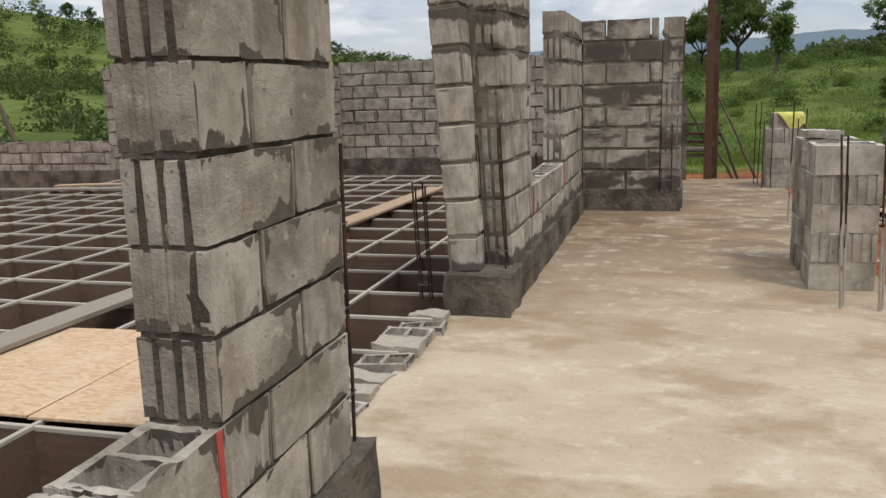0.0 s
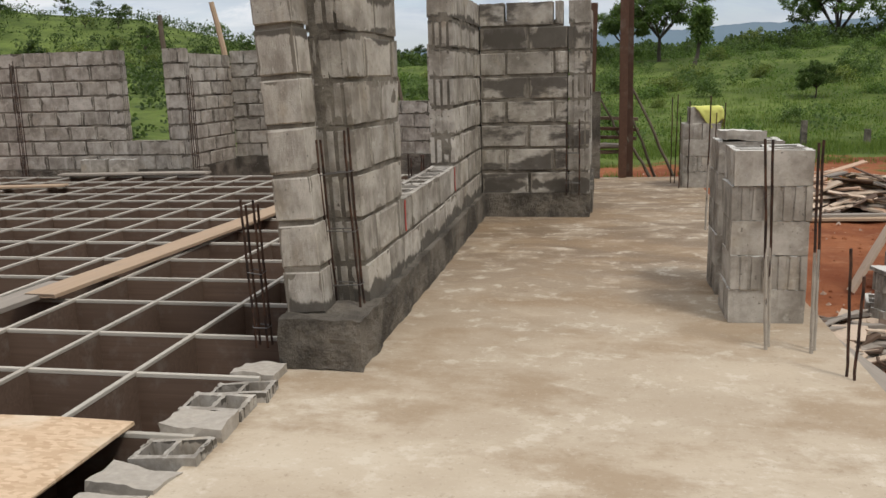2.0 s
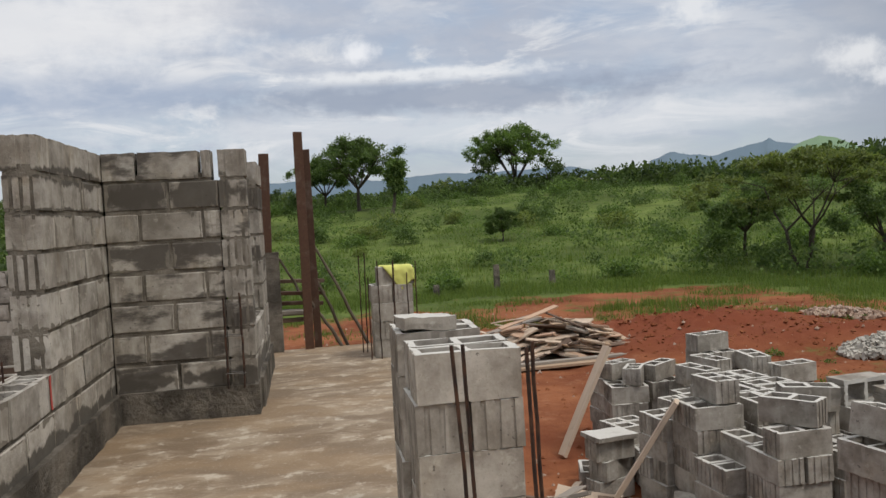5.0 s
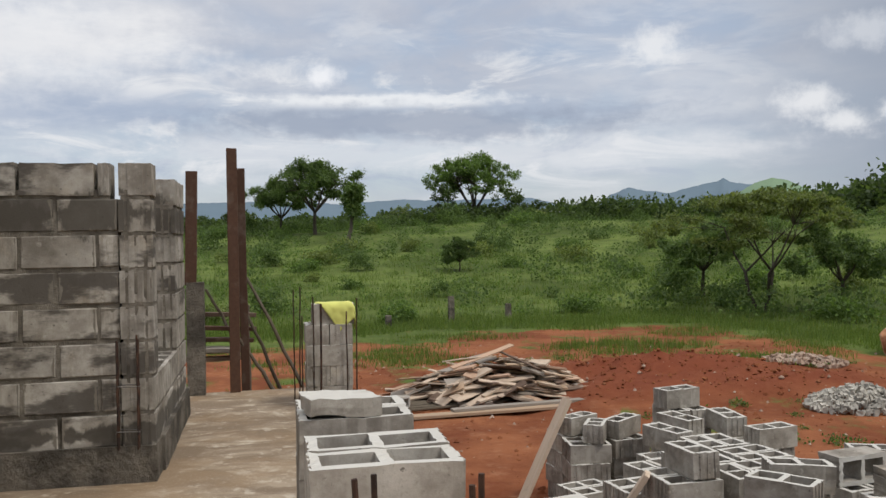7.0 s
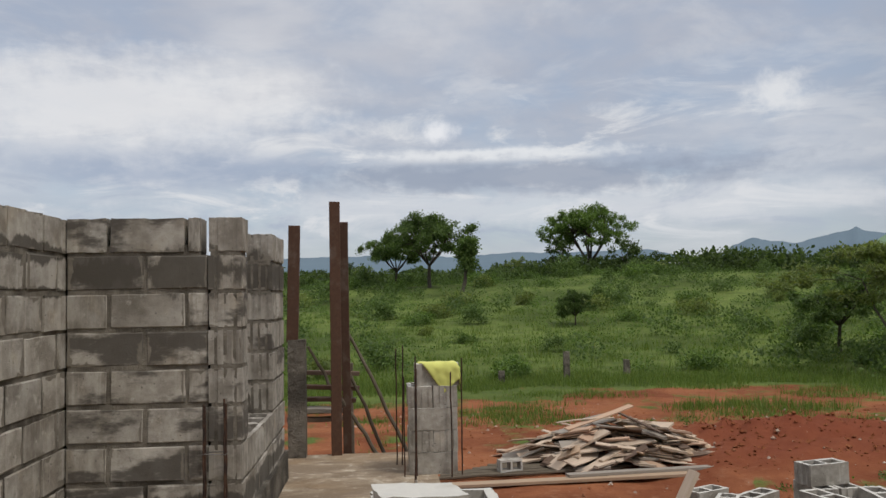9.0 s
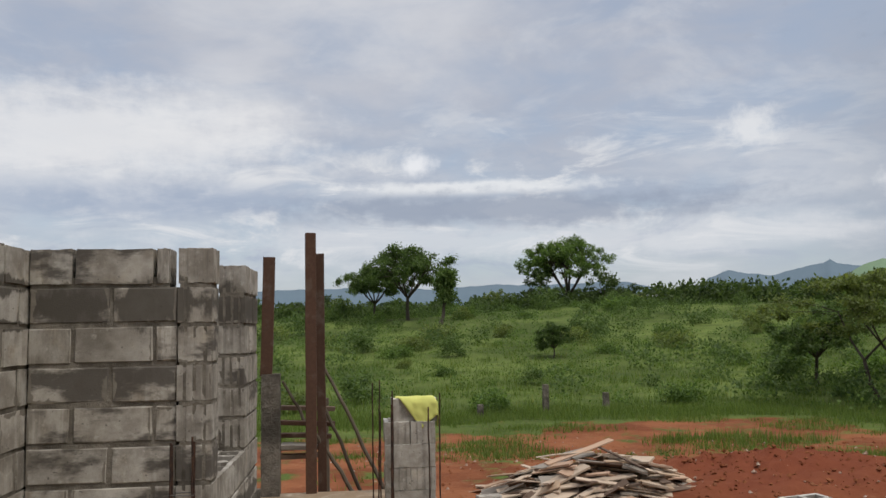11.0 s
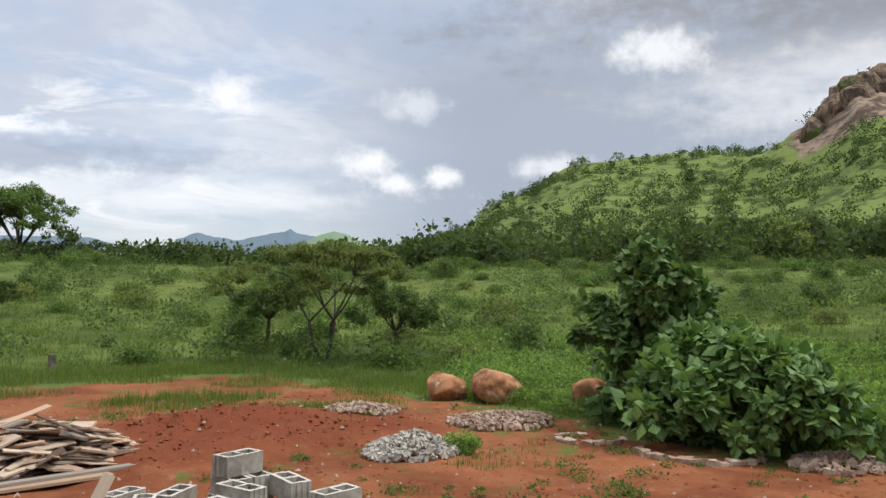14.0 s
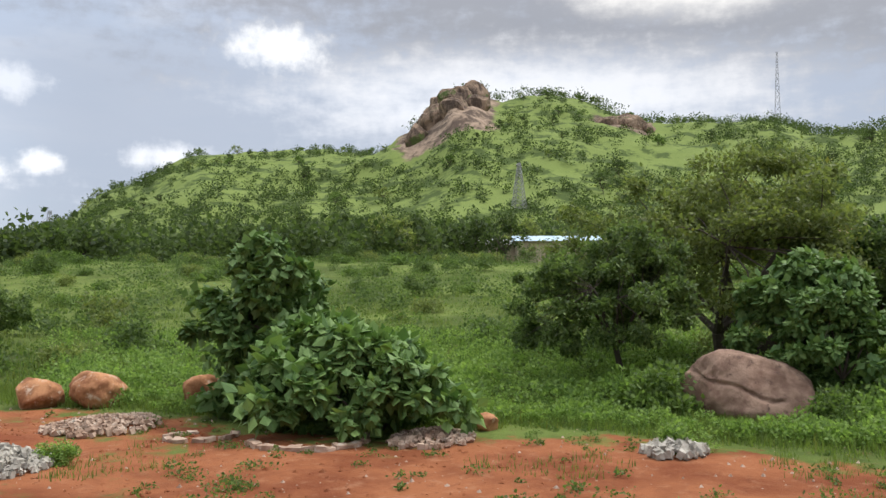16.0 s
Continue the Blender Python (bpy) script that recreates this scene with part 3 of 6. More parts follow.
def block_wall(name, start, along, spans, mat, label, z0=PLINTH, pitch=PITCH, thick=0.2, seed=0, grooved=(True, True), phase=0.0, lean=(1.0, 0.0), mortar=None):
    """A wall of mortared blocks. start: its corner; along: 'x' or 'y'; spans: (from, to, courses[, first course]) along it."""
    rnd = random.Random(seed)
    wall = tagged(new(name), label, "wall", kind="structure")
    wall.location = (start[0], start[1], 0)
    if along == "y":
        wall.rotation_euler = (0, 0, math.pi / 2)   # its own x runs along +y, its own y along -x
    bm = bmesh.new()
    pieces = []
    for span in spans:
        s0, s1, count = span[:3]
        first = span[3] if len(span) > 3 else 0
        for c in range(first, count):
            zc = z0 + c * pitch
            top = c == count - 1 and not any(len(o) > 3 and o[3] == count and o[0] < s1 and o[1] > s0 for o in spans)
            box = (s0 + 0.004, s1 - 0.004, 0.0095, thick - 0.0095, zc - (pitch - 0.2) - 0.004, zc + (0.03 if top else 0.2))
            if mat is M_FAR:
                add_box(bm, *box)
            else:                       # smeared mortar, proud of the blocks in places
                rough_box(bm, *box, step=0.05, wobble=0.007, seed=c * 1.7 + seed)
            edges, x = [s0], s0 + phase + (0.26 if c % 2 else 0.49)
            while x < s1 - 0.07:
                if x > s0 + 0.07:
                    edges.append(x)
                x += 0.49
            edges.append(s1)
            for i, (a, b) in enumerate(zip(edges, edges[1:])):
                lo = a + (0.012 if i else 0)
                hi = b - (0.012 if i < len(edges) - 2 else 0)
                open_top = top or (i == 0 and grooved[0]) or (i == len(edges) - 2 and grooved[1])
                me = rnd.choice((HOLLOW if open_top else SOLID)[mat.name])
                m = Matrix.Translation(((lo + hi) / 2, thick / 2 + rnd.uniform(-0.004, 0.004), zc + 0.1 + rnd.uniform(-0.003, 0.003)))
                m = m @ pose(0, 0, 0, rnd.uniform(-0.4, 0.4), rnd.uniform(-0.5, 0.5), rnd.uniform(-0.5, 0.5))
                pieces.append((me, m @ Matrix.Diagonal(((hi - lo) / 0.4, thick / 0.2, max(1.0, (pitch - 0.028) / 0.2), 1))))
    reach, slope = lean                 # the wall's first end leans out of plumb

    def off(x, z):
        return slope * max(0.0, z - z0) * max(0.0, 1 - x / reach)

    if slope:
        for v in bm.verts:
            v.co.y += off(v.co.x, v.co.z)
        turned = []
        for me, m in pieces:
            x, y, z = m.translation
            yaw, roll = -slope * max(0.0, z - z0) / reach if x < reach else 0.0, -slope * max(0.0, 1 - x / reach)
            turned.append((me, Matrix.Translation((x, y + off(x, z), z)) @ Euler((roll, 0, yaw)).to_matrix().to_4x4() @ Matrix.Translation((-x, -y, -z)) @ m))
        pieces = turned
    part("mortar", bm, mortar or M_MORTAR, wall, "grey-brown recessed mortar joints")
    return wall, pieces


WALLS = []          # walls with their blocks, which are laid last


def cast(name, boxes, mat, label, category, wobble=0.012, step=0.12):
    bm = bmesh.new()
    for i, b in enumerate(boxes):
        rough_box(bm, *b, step=step, wobble=wobble, seed=i * 3.1)
    return tagged(part(name, bm, mat), label, category, kind="structure")


# ---- the slab and the walls ----
cast("floor", [(-1.06, 1.80, -3.5, 13.42, -0.16, 0.0)], M_FLOOR, "dusty beige cement screed floor slab of an unfinished building", "floor", 0.004, 0.3)
cast("slab_base", [(-1.02, 1.76, -3.5, 13.38, -1.8, -0.165)], M_PLINTH, "rough grey foundation under the cement slab", "foundation", 0.01, 0.4)
cast("earth_fill", [(-9.3, -1.04, -1.2, 14.16, -1.4, -0.44)], M_EARTH, "red earth fill at the bottom of the shuttering boxes", "earth", 0.05, 0.25)
cast("plinth_left", [(-0.94, -0.655, 5.24, 10.02, 0.0, PLINTH), (-0.94, -0.655, -2.5, 2.70, 0.0, 0.235)], M_PLINTH,
     "rough dark concrete plinth beam under the block wall", "plinth", 0.013, 0.045)
cast("column_base", [(-1.08, -0.645, 5.17, 5.60, 0.0, 0.268)], M_PLINTH, "rough cast concrete column base with honeycombed corner", "column base", 0.020, 0.024)
cast("plinth_cross", [(-0.66, 0.425, 9.965, 10.24, 0.0, 0.25)], M_PLINTH, "stained dark concrete plinth under the damp block wall", "plinth", 0.008, 0.08)
cast("plinth_window", [(0.17, 0.445, 10.25, 12.34, 0.0, 0.25)], M_PLINTH, "rough concrete plinth beside the open slab", "plinth", 0.008, 0.08)

WALLS += [
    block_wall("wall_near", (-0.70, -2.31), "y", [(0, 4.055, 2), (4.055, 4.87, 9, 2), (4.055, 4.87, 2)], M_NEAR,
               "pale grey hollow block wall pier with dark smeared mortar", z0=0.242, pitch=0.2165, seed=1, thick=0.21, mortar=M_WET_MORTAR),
    block_wall("wall_left", (-0.70, 5.56), "y", [(0, 0.86, 8), (0.86, 2.86, 2), (2.86, 4.60, 8)], M_BLOCK,
               "grey block wall with a low window gap between two piers", seed=2, thick=0.21, lean=(0.9, 0.045)),
    block_wall("wall_cross", (-0.69, 10.0), "x", [(0, 0.888, 7), (0, 0.838, 8, 7)], M_DAMP,
               "damp stained block wall closing the walkway side", seed=3, grooved=(False, False)),
    block_wall("wall_window", (0.415, 9.985), "y", [(0, 0.225, 8), (0.225, 1.50, 2), (1.50, 2.30, 8)], M_DAMP,
               "stained block piers with an open window gap", seed=4, thick=0.21),
    block_wall("wall_far_left", (-10.2, 14.2), "x", [(0, 2.97, 8), (2.97, 3.75, 2), (3.75, 4.1, 8)], M_FAR,
               "far block wall with a window opening and pale blocks", z0=0.10, pitch=0.246, seed=5),
    block_wall("wall_far_low", (-16.0, 14.2), "x", [(0, 5.88, 3)], M_FAR, "low far wall of three pale block courses", z0=0.0, pitch=0.226, seed=6),
    block_wall("wall_far_return", (-6.1, 14.2), "y", [(0.22, 1.8, 8)], M_FAR, "far return wall of pale blocks", z0=0.10, pitch=0.236, seed=7),
    block_wall("wall_far_right", (-6.1, 16.0), "x", [(0, 2.4, 8), (2.4, 3.65, 4), (3.65, 5.6, 8)], M_FAR,
               "far block wall with dark joints and a window gap", z0=0.14, pitch=0.24, seed=8),
]
cast("plinth_far", [(-16.0, -5.9, 14.17, 14.43, -0.5, 0.09), (-6.15, -0.5, 15.97, 16.23, -0.5, 0.13), (-6.33, -6.08, 14.44, 15.96, -0.5, 0.09)],
     M_PLINTH, "dark concrete strip footing under the far block walls", "plinth", 0.01, 0.2)


# a column of stacked blocks on the base, beside the wall end
def block_column(x0, x1, y0, y1, z0, count, label, lean=0.0):
    col = tagged(new("block_column"), label, "column")
    col.location = ((x0 + x1) / 2, (y0 + y1) / 2, z0)
    bm = bmesh.new()
    add_box(bm, -(x1 - x0) / 2 + 0.008, (x1 - x0) / 2 - 0.008, -(y1 - y0) / 2 + 0.008, (y1 - y0) / 2 - 0.008, 0, count * PITCH - 0.04)
    part("mortar", bm, M_MORTAR, col, "thin dark mortar joints")
    col.rotation_euler = (0, radians(-lean), 0)
    rnd = random.Random(11)
    out = []
    for c in range(count):
        m = Matrix.Translation((rnd.uniform(-0.006, 0.006), rnd.uniform(-0.004, 0.004), c * PITCH + 0.115)) @ pose(0, 0, 0, 0, 0, rnd.uniform(-1, 1))
        out.append((rnd.choice(SOLID[M_BLOCK.name]), m @ Matrix.Diagonal(((x1 - x0) / 0.4, (y1 - y0) / 0.2, 1.1, 1))))
    return col, out


WALLS.append(block_column(-1.07, -0.865, 5.285, 5.485, 0.262, 8, "slim leaning column of single stacked grey blocks on a concrete base", 3.3))


# ---- shuttering grid for the ribbed floor ----
def shuttering():
    xs = [-1.77 - 0.61 * i for i in range(13)]
    ys = [-1.05 + 0.665 * i for i in range(23)]
    x1, y1 = xs[-1], ys[-1]
    rnd = random.Random(5)
    grid = tagged(new("floor_formwork"), "grid of dark timber shuttering boxes with pale board edges", "formwork", kind="structure")
    for i, x in enumerate(xs):
        bm = bmesh.new()
        add_box(bm, -0.012, 0.012, ys[0], y1, -0.42, -0.006)
        ob = part("shutter_board", bm, M_SHUTTER, grid)
        ob.location = (x + rnd.uniform(-0.02, 0.02), 0, 0.03)
        bm = bmesh.new()
        add_box(bm, -0.0135, 0.0135, ys[0], y1, -0.0055, 0.016, 0.003)
        part("edge_strip", bm, M_EDGE, ob)
    for j, y in enumerate(ys):
        bm = bmesh.new()
        add_box(bm, x1, -1.10, -0.012, 0.012, -0.42, -0.012)
        ob = part("cross_board", bm, M_SHUTTER, grid)
        ob.location = (0, y + rnd.uniform(-0.02, 0.02), 0.028)
        bm = bmesh.new()
        add_box(bm, x1, -1.10, -0.0125, 0.0125, -0.0115, 0.012, 0.003)
        part("edge_strip", bm, M_EDGE, ob)
    return grid


shuttering()


def board(name, mat, size, m, label, category="plank", group="", seed=0, parent=None, warp=0.004):
    """A sawn board: length along its own x, slightly warped, worn edges."""
    L, W, T = size
    n = max(2, int(L / 0.3))
    rnd = random.Random(seed)
    a, b = rnd.uniform(-warp, warp), rnd.uniform(0, 6)
    bm = bmesh.new()
    rings = []
    for i in range(n + 1):
        x = -L / 2 + L * i / n
        dz = a * math.sin(b + 5 * i / n) * 2
        skew = rnd.uniform(-0.003, 0.003)
        rings.append([bm.verts.new((x + (rnd.uniform(-0.01, 0.01) if i in (0, n) else 0), y + skew, z + dz)) for y, z in
                      ((-W / 2, -T / 2 + 0.003), (-W / 2 + 0.004, -T / 2), (W / 2 - 0.004, -T / 2), (W / 2, -T / 2 + 0.003),
                       (W / 2, T / 2 - 0.003), (W / 2 - 0.004, T / 2), (-W / 2 + 0.004, T / 2), (-W / 2, T / 2 - 0.003))])
    for r, s in zip(rings, rings[1:]):
        for k in range(8):
            bm.faces.new([r[k], r[(k + 1) % 8], s[(k + 1) % 8], s[k]])
    bm.faces.new(rings[0][::-1])
    bm.faces.new(rings[-1])
    ob = part(name, bm, mat, parent)
    ob.matrix_local = m
    if parent is None:
        tagged(ob, label, category, group)
    return ob


# boards lying on the formwork
board("strand_board_sheet", M_OSB, (1.03, 1.31, 0.018), pose(-1.92, 3.655, 0.056), "orange strand board sheet lying on the formwork", "sheet", "strand boards")
board("strand_board_sheet", M_OSB, (0.97, 1.31, 0.018), pose(-2.93, 3.655, 0.056), "orange strand board sheet lying on the formwork", "sheet", "strand boards")
board("plank", M_FRESH_X, (5.3, 0.24, 0.03), pose(-3.02, 8.8, 0.085, 0, 0, 87.2), "pale fresh plank laid across the formwork", "plank", "walking planks", 1)
board("plank", M_GREYWOOD, (3.6, 0.22, 0.035), pose(-3.33, 4.75, 0.085, 0, 0, 87.5), "grey weathered plank laid across the formwork", "plank", "walking planks", 2)
board("plank", M_FRESH_X, (2.4, 0.2, 0.03), pose(-8.2, 11.9, 0.085, 0, 0, 12), "pale plank lying far off on the formwork", "plank", "walking planks", 3)
board("plank", M_GREYWOOD, (2.8, 0.2, 0.03), pose(-9.0, 11.2, 0.085, 0, 0, 4), "grey plank lying far off on the formwork", "plank", "walking planks", 4)
board("plank", M_GREYWOOD, (2.5, 0.22, 0.03), pose(-6.8, 13.6, 0.085, 0, 0, 3), "grey plank below the far window", "plank", "walking planks", 5)


# ---- land ----
def curve(knots, x):
    return float(np.interp(x, [k[0] for k in knots], [k[1] for k in knots]))


SKYLINE = [(-180, 7.0), (-70, 8.0), (-50, 6.6), (-36, 4.4), (-30, 4.0), (-24, 2.6), (-18, 1.6), (-12, 1.2), (0, 0.8), (20, 1.3), (29, 1.4), (36, 1.8),
           (40, 2.9), (42.3, 3.6), (44.5, 5.4), (46.7, 6.55), (48.2, 7.5), (50, 8.2), (54.3, 8.3), (58.2, 8.6), (61.6, 8.95), (63.9, 9.7), (65.8, 11.3), (66.9, 12.4), (68.4, 12.8), (70.4, 12.0), (73.4, 12.5),
           (75.5, 12.1), (77.8, 11.3), (79.8, 10.6), (83, 10.2), (91, 9.2), (96, 9.8), (130, 7.0), (180, 7.0)]
RIDGE = [(-180, 260), (-40, 230), (-20, 190), (0, 140), (20, 140), (30, 260), (40, 420), (60, 430), (90, 420), (130, 380), (180, 260)]
YARD_END = [(-180, 15.8), (-60, 24.9), (-10, 27.1), (3, 28.2), (15, 29.4), (28, 31.6), (40, 25.4), (50, 22.0), (62, 18.6), (72, 19.8), (82, 18.8), (95, 18.5), (130, 15.8), (180, 15.8)]
FIELD = [(-180, 0.8), (-20, 0.6), (0, 0.7), (14, 1.3), (25, 1.15), (35, 1.1), (45, 1.3), (60, 1.6), (100, 1.3), (180, 0.8)]   # elevation of the meadow's top
CX, CY, EYE_Z, YARD = 1.3, 4.5, 1.6, -1.45


def smooth(x):
    x = min(1.0, max(0.0, x))
    return x * x * (3 - 2 * x)


def mound_at(x, y):
    """Red heap of dug earth in the yard."""
    v = 0.0
    for mx, my, rx, ry, h in ((9.9, 21.6, 4.4, 2.2, 0.42), (8.4, 19.3, 3.4, 2.0, 0.26), (11.9, 19.2, 3.0, 2.0, 0.26)):
        d = math.hypot((x - mx) / rx, (y - my) / ry)
        if d < 1:
            v += h * (1 - smooth(d))
    return v


def land(x, y):
    dx, dy = x - CX, y - CY
    r, az = math.hypot(dx, dy), math.degrees(math.atan2(dx, dy))
    r0 = curve(YARD_END, az)
    e1, e2, R = curve(FIELD, az), curve(SKYLINE, az), curve(RIDGE, az)
    z1 = EYE_Z + math.tan(radians(e1)) * 105
    if r < r0:
        z = YARD
    elif r < 105:
        u = (r - r0) / (105 - r0)
        z = YARD + (z1 - YARD) * (0.35 * u + 0.65 * smooth(u))
    else:
        z2 = EYE_Z + math.tan(radians(e2)) * R
        if r < R:
            u = (r - 105) / (R - 105)
            z = z1 + (z2 - z1) * (0.25 * u * u + 0.75 * smooth(u) ** 1.2) if e2 > 3 else z1 + (z2 - z1) * u
        else:
            z = z2 - (z2 + 2) * smooth((r - R) / 380)
    if r > 5:
        bump = noise.noise(Vector((x * 0.06, y * 0.06, 0))) * min(1.0, max(0, r - r0) / 30) * 0.5
        bump += noise.noise(Vector((x * 0.45, y * 0.45, 3))) * 0.06 + noise.noise(Vector((x * 1.7, y * 1.7, 8))) * 0.03
        if r > 200 and e2 > 3:
            bump += noise.fractal(Vector((x * 0.016, y * 0.016, 0)), 0.8, 2.1, 5) * 5.0 * smooth((r - 200) / 120)
        z += bump
    return z + mound_at(x, y) * (1 + 0.5 * noise.noise(Vector((x * 2.2, y * 2.2, 1))) + 0.3 * noise.noise(Vector((x * 5.0, y * 5.0, 1))))


def crag_at(az, r):
    return smooth(1.25 - abs(az - 66.4) / 4.6) * smooth((r - 285) / 40) * (1 - smooth((r - 455) / 30)) + \
        0.8 * smooth(1.2 - abs(az - 78.3) / 3.4) * smooth((r - 330) / 20) * (1 - smooth((r - 372) / 15))


def build_ground():
    rs = [0.0]
    while rs[-1] < 2600:
        rs.append(rs[-1] + max(0.42, rs[-1] * 0.017) if rs[-1] < 460 else rs[-1] * 1.12)
    azs = list(np.arange(-180, -60, 4.0)) + list(np.arange(-60, -20, 1.0)) + list(np.arange(-20, 100, 0.42)) + list(np.arange(100, 180, 4.0))
    n = len(azs)
    verts, faces, tags = [], [], []
    for r in rs:
        for az in azs:
            x, y = CX + r * math.sin(radians(az)), CY + r * math.cos(radians(az))
            z = land(x, y)
            c = crag_at(az, r)
            if c > 0:
                z += c * 4 * noise.fractal(Vector((x * 0.05, y * 0.05, 4)), 0.75, 2.2, 5)
            verts.append((x, y, z))
            r0 = curve(YARD_END, az)
            g = smooth((r - r0 + 7) / 9.0) * 0.86 + 0.06
            if -60 < az < 12 and r > 16:
                g = max(g, smooth((r - 21) / 5) * 0.7)
            if 24 < az < 50 and 11 < r < r0:
                g = max(g, 0.43)
            if -8 < az < 26 and r > 17:
                g = max(g, 0.41)
            if x < -1 and y < 17:
                g = 0.0
            m = min(1.0, mound_at(x, y) * 4)
            # where the hill gets its painted sunlight and its dark shrub spots
            w = smooth((r - 105) / 70) * smooth((az - 18) / 12)
            tags.append((g * (1 - m), m, w, c))
    for i in range(len(rs) - 1):
        for j in range(n):
            a, b = i * n + j, i * n + (j + 1) % n
            faces.append((a, b, b + n, a + n))
    ob = link_mesh("ground", verts, faces, M_GROUND)
    for k, name in enumerate(("grass", "mound", "wood", "rock")):
        at = ob.data.attributes.new(name, "FLOAT", "POINT")
        at.data.foreach_set("value", [t[k] for t in tags])
    for p in ob.data.polygons:
        p.use_smooth = True
    return tagged(ob, "red laterite yard passing into a green grassy hillside", "ground", kind="structure")


build_ground()


def ridge(name, dist, knots, mat, label, depth=300, seed=0):
    """A far range of hills with a crest and two slopes."""
    azs = np.arange(knots[0][0], knots[-1][0] + 0.01, 0.2)
    verts, faces = [], []
    for az in azs:
        e = curve(knots, az) + 0.10 * noise.fractal(Vector((az * 0.9, seed, 0)), 0.8, 2.1, 4)
        for k, (dd, f) in enumerate(((-depth, 0.0), (-depth * 0.35, 0.72), (0, 1.0), (depth, 0.0))):
            r = dist + dd
            z = EYE_Z + (dist * math.tan(radians(e)) + 30) * f - 30
            verts.append((CX + r * math.sin(radians(az)), CY + r * math.cos(radians(az)), z))
    for i in range(len(azs) - 1):
        for k in range(3):
            a = i * 4 + k
            faces.append((a, a + 4, a + 5, a + 1))
    ob = link_mesh(name, verts, faces, mat)
    for p in ob.data.polygons:
        p.use_smooth = True
    return tagged(ob, label, "hills", kind="structure")


# far ranges, with aerial haze painted into their colour
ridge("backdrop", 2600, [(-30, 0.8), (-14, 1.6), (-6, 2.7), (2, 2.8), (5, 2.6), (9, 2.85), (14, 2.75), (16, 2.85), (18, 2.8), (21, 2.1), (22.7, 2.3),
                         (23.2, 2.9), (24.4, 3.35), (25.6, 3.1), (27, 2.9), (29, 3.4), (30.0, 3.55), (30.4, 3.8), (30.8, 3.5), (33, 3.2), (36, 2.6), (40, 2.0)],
      M_HAZEBLUE, "distant hills with a flat-topped dome, blue haze in their colour", 400, 1)
ridge("backdrop_near", 1500, [(29.5, 1.5), (31.2, 2.7), (32.3, 3.4), (33.3, 3.65), (34.2, 3.5), (35.3, 2.9), (37, 2.3), (40, 1.6)], M_HAZEGREEN, "distant green hill, pale haze and sunlight in its colour", 250, 5)


# ---- plants ----
def leaf_mesh(name, centres, spread, size, count, mat, seed, droop=0.2, aspect=0.55, fold=0.0):
    """Many small leaves strewn in clumps round the centres. Each leaf is a diamond of two triangles."""
    rng = np.random.default_rng(seed)
    centres = np.asarray(centres, float)
    which = rng.integers(0, len(centres), count)
    d = rng.normal(size=(count, 3))
    d /= np.linalg.norm(d, axis=1, keepdims=True)
    rad = rng.random(count) ** 0.45
    p = centres[which, :3] + d * rad[:, None] * (np.asarray(spread)[None, :] * centres[which, 3:4])
    u = rng.normal(size=(count, 3))
    u[:, 2] -= droop * 2
    u += d * 0.7
    u /= np.linalg.norm(u, axis=1, keepdims=True)
    w = np.cross(u, rng.normal(size=(count, 3)) * 0.5 + np.array([0, 0, 1.0]))
    w /= np.linalg.norm(w, axis=1, keepdims=True) + 1e-6
    s = size * (0.6 + 0.8 * rng.random(count))[:, None]
    nrm = np.cross(u, w)
    mid = p + u * s * 0.45
    v = np.stack([p, mid + w * s * aspect * 0.5 + nrm * s * fold, p + u * s, mid - w * s * aspect * 0.5 + nrm * s * fold], 1).reshape(-1, 3)
    f = np.arange(count * 4).reshape(-1, 4)
    if fold:
        f = np.concatenate([f[:, [0, 1, 2]], f[:, [0, 2, 3]]])
    me = bpy.data.meshes.new(name)
    me.from_pydata(v.tolist(), [], f.tolist())
    me.materials.append(mat)
    return me


def grow(seed, height, spread, trunk, forks=5, lift=0.5, levels=2, base_fork=0.35, stems=1):
    """Limbs of a tree as (points, radii), and the ends of its twigs."""
    rnd = random.Random(seed)
    limbs, ends = [], []

    def limb(p, d, length, r, level):
        pts, rad = [p.copy()], [r]
        q = p.copy()
        n = 4
        for i in range(n):
            d = (d + Vector((rnd.uniform(-1, 1), rnd.uniform(-1, 1), rnd.uniform(-0.3, 0.5))) * 0.22).normalized()
            q = q + d * length / n
            pts.append(q.copy())
            rad.append(r * (1 - 0.62 * (i + 1) / n))
        limbs.append((pts, rad))
        if level >= levels:
            ends.append(q.copy())
            ends.append(pts[-2].copy())
            return
        for k in range(forks):
            a = 2 * math.pi * (k + rnd.random() * 0.7) / forks
            out = Vector((math.cos(a), math.sin(a), 0)) * (1 - lift) + Vector((0, 0, lift)) * rnd.uniform(0.6, 1.3) + d * 0.35
            t = rnd.choice((2, 3, 4, 4))
            limb(pts[t], out.normalized(), length * rnd.uniform(0.55, 0.85) * (spread if level == 0 else 0.85), rad[t] * 0.75, level + 1)

    for s in range(stems):
        a = 2 * math.pi * s / max(1, stems)
        tilt = Vector((math.cos(a), math.sin(a), 0)) * (0.45 if stems > 1 else 0.08) + Vector((0, 0, 1))
        limb(Vector((0.05 * math.cos(a), 0.05 * math.sin(a), -0.15)), tilt.normalized(), height * base_fork, trunk, 0)
    return limbs, ends


TREE_MESHES = {}


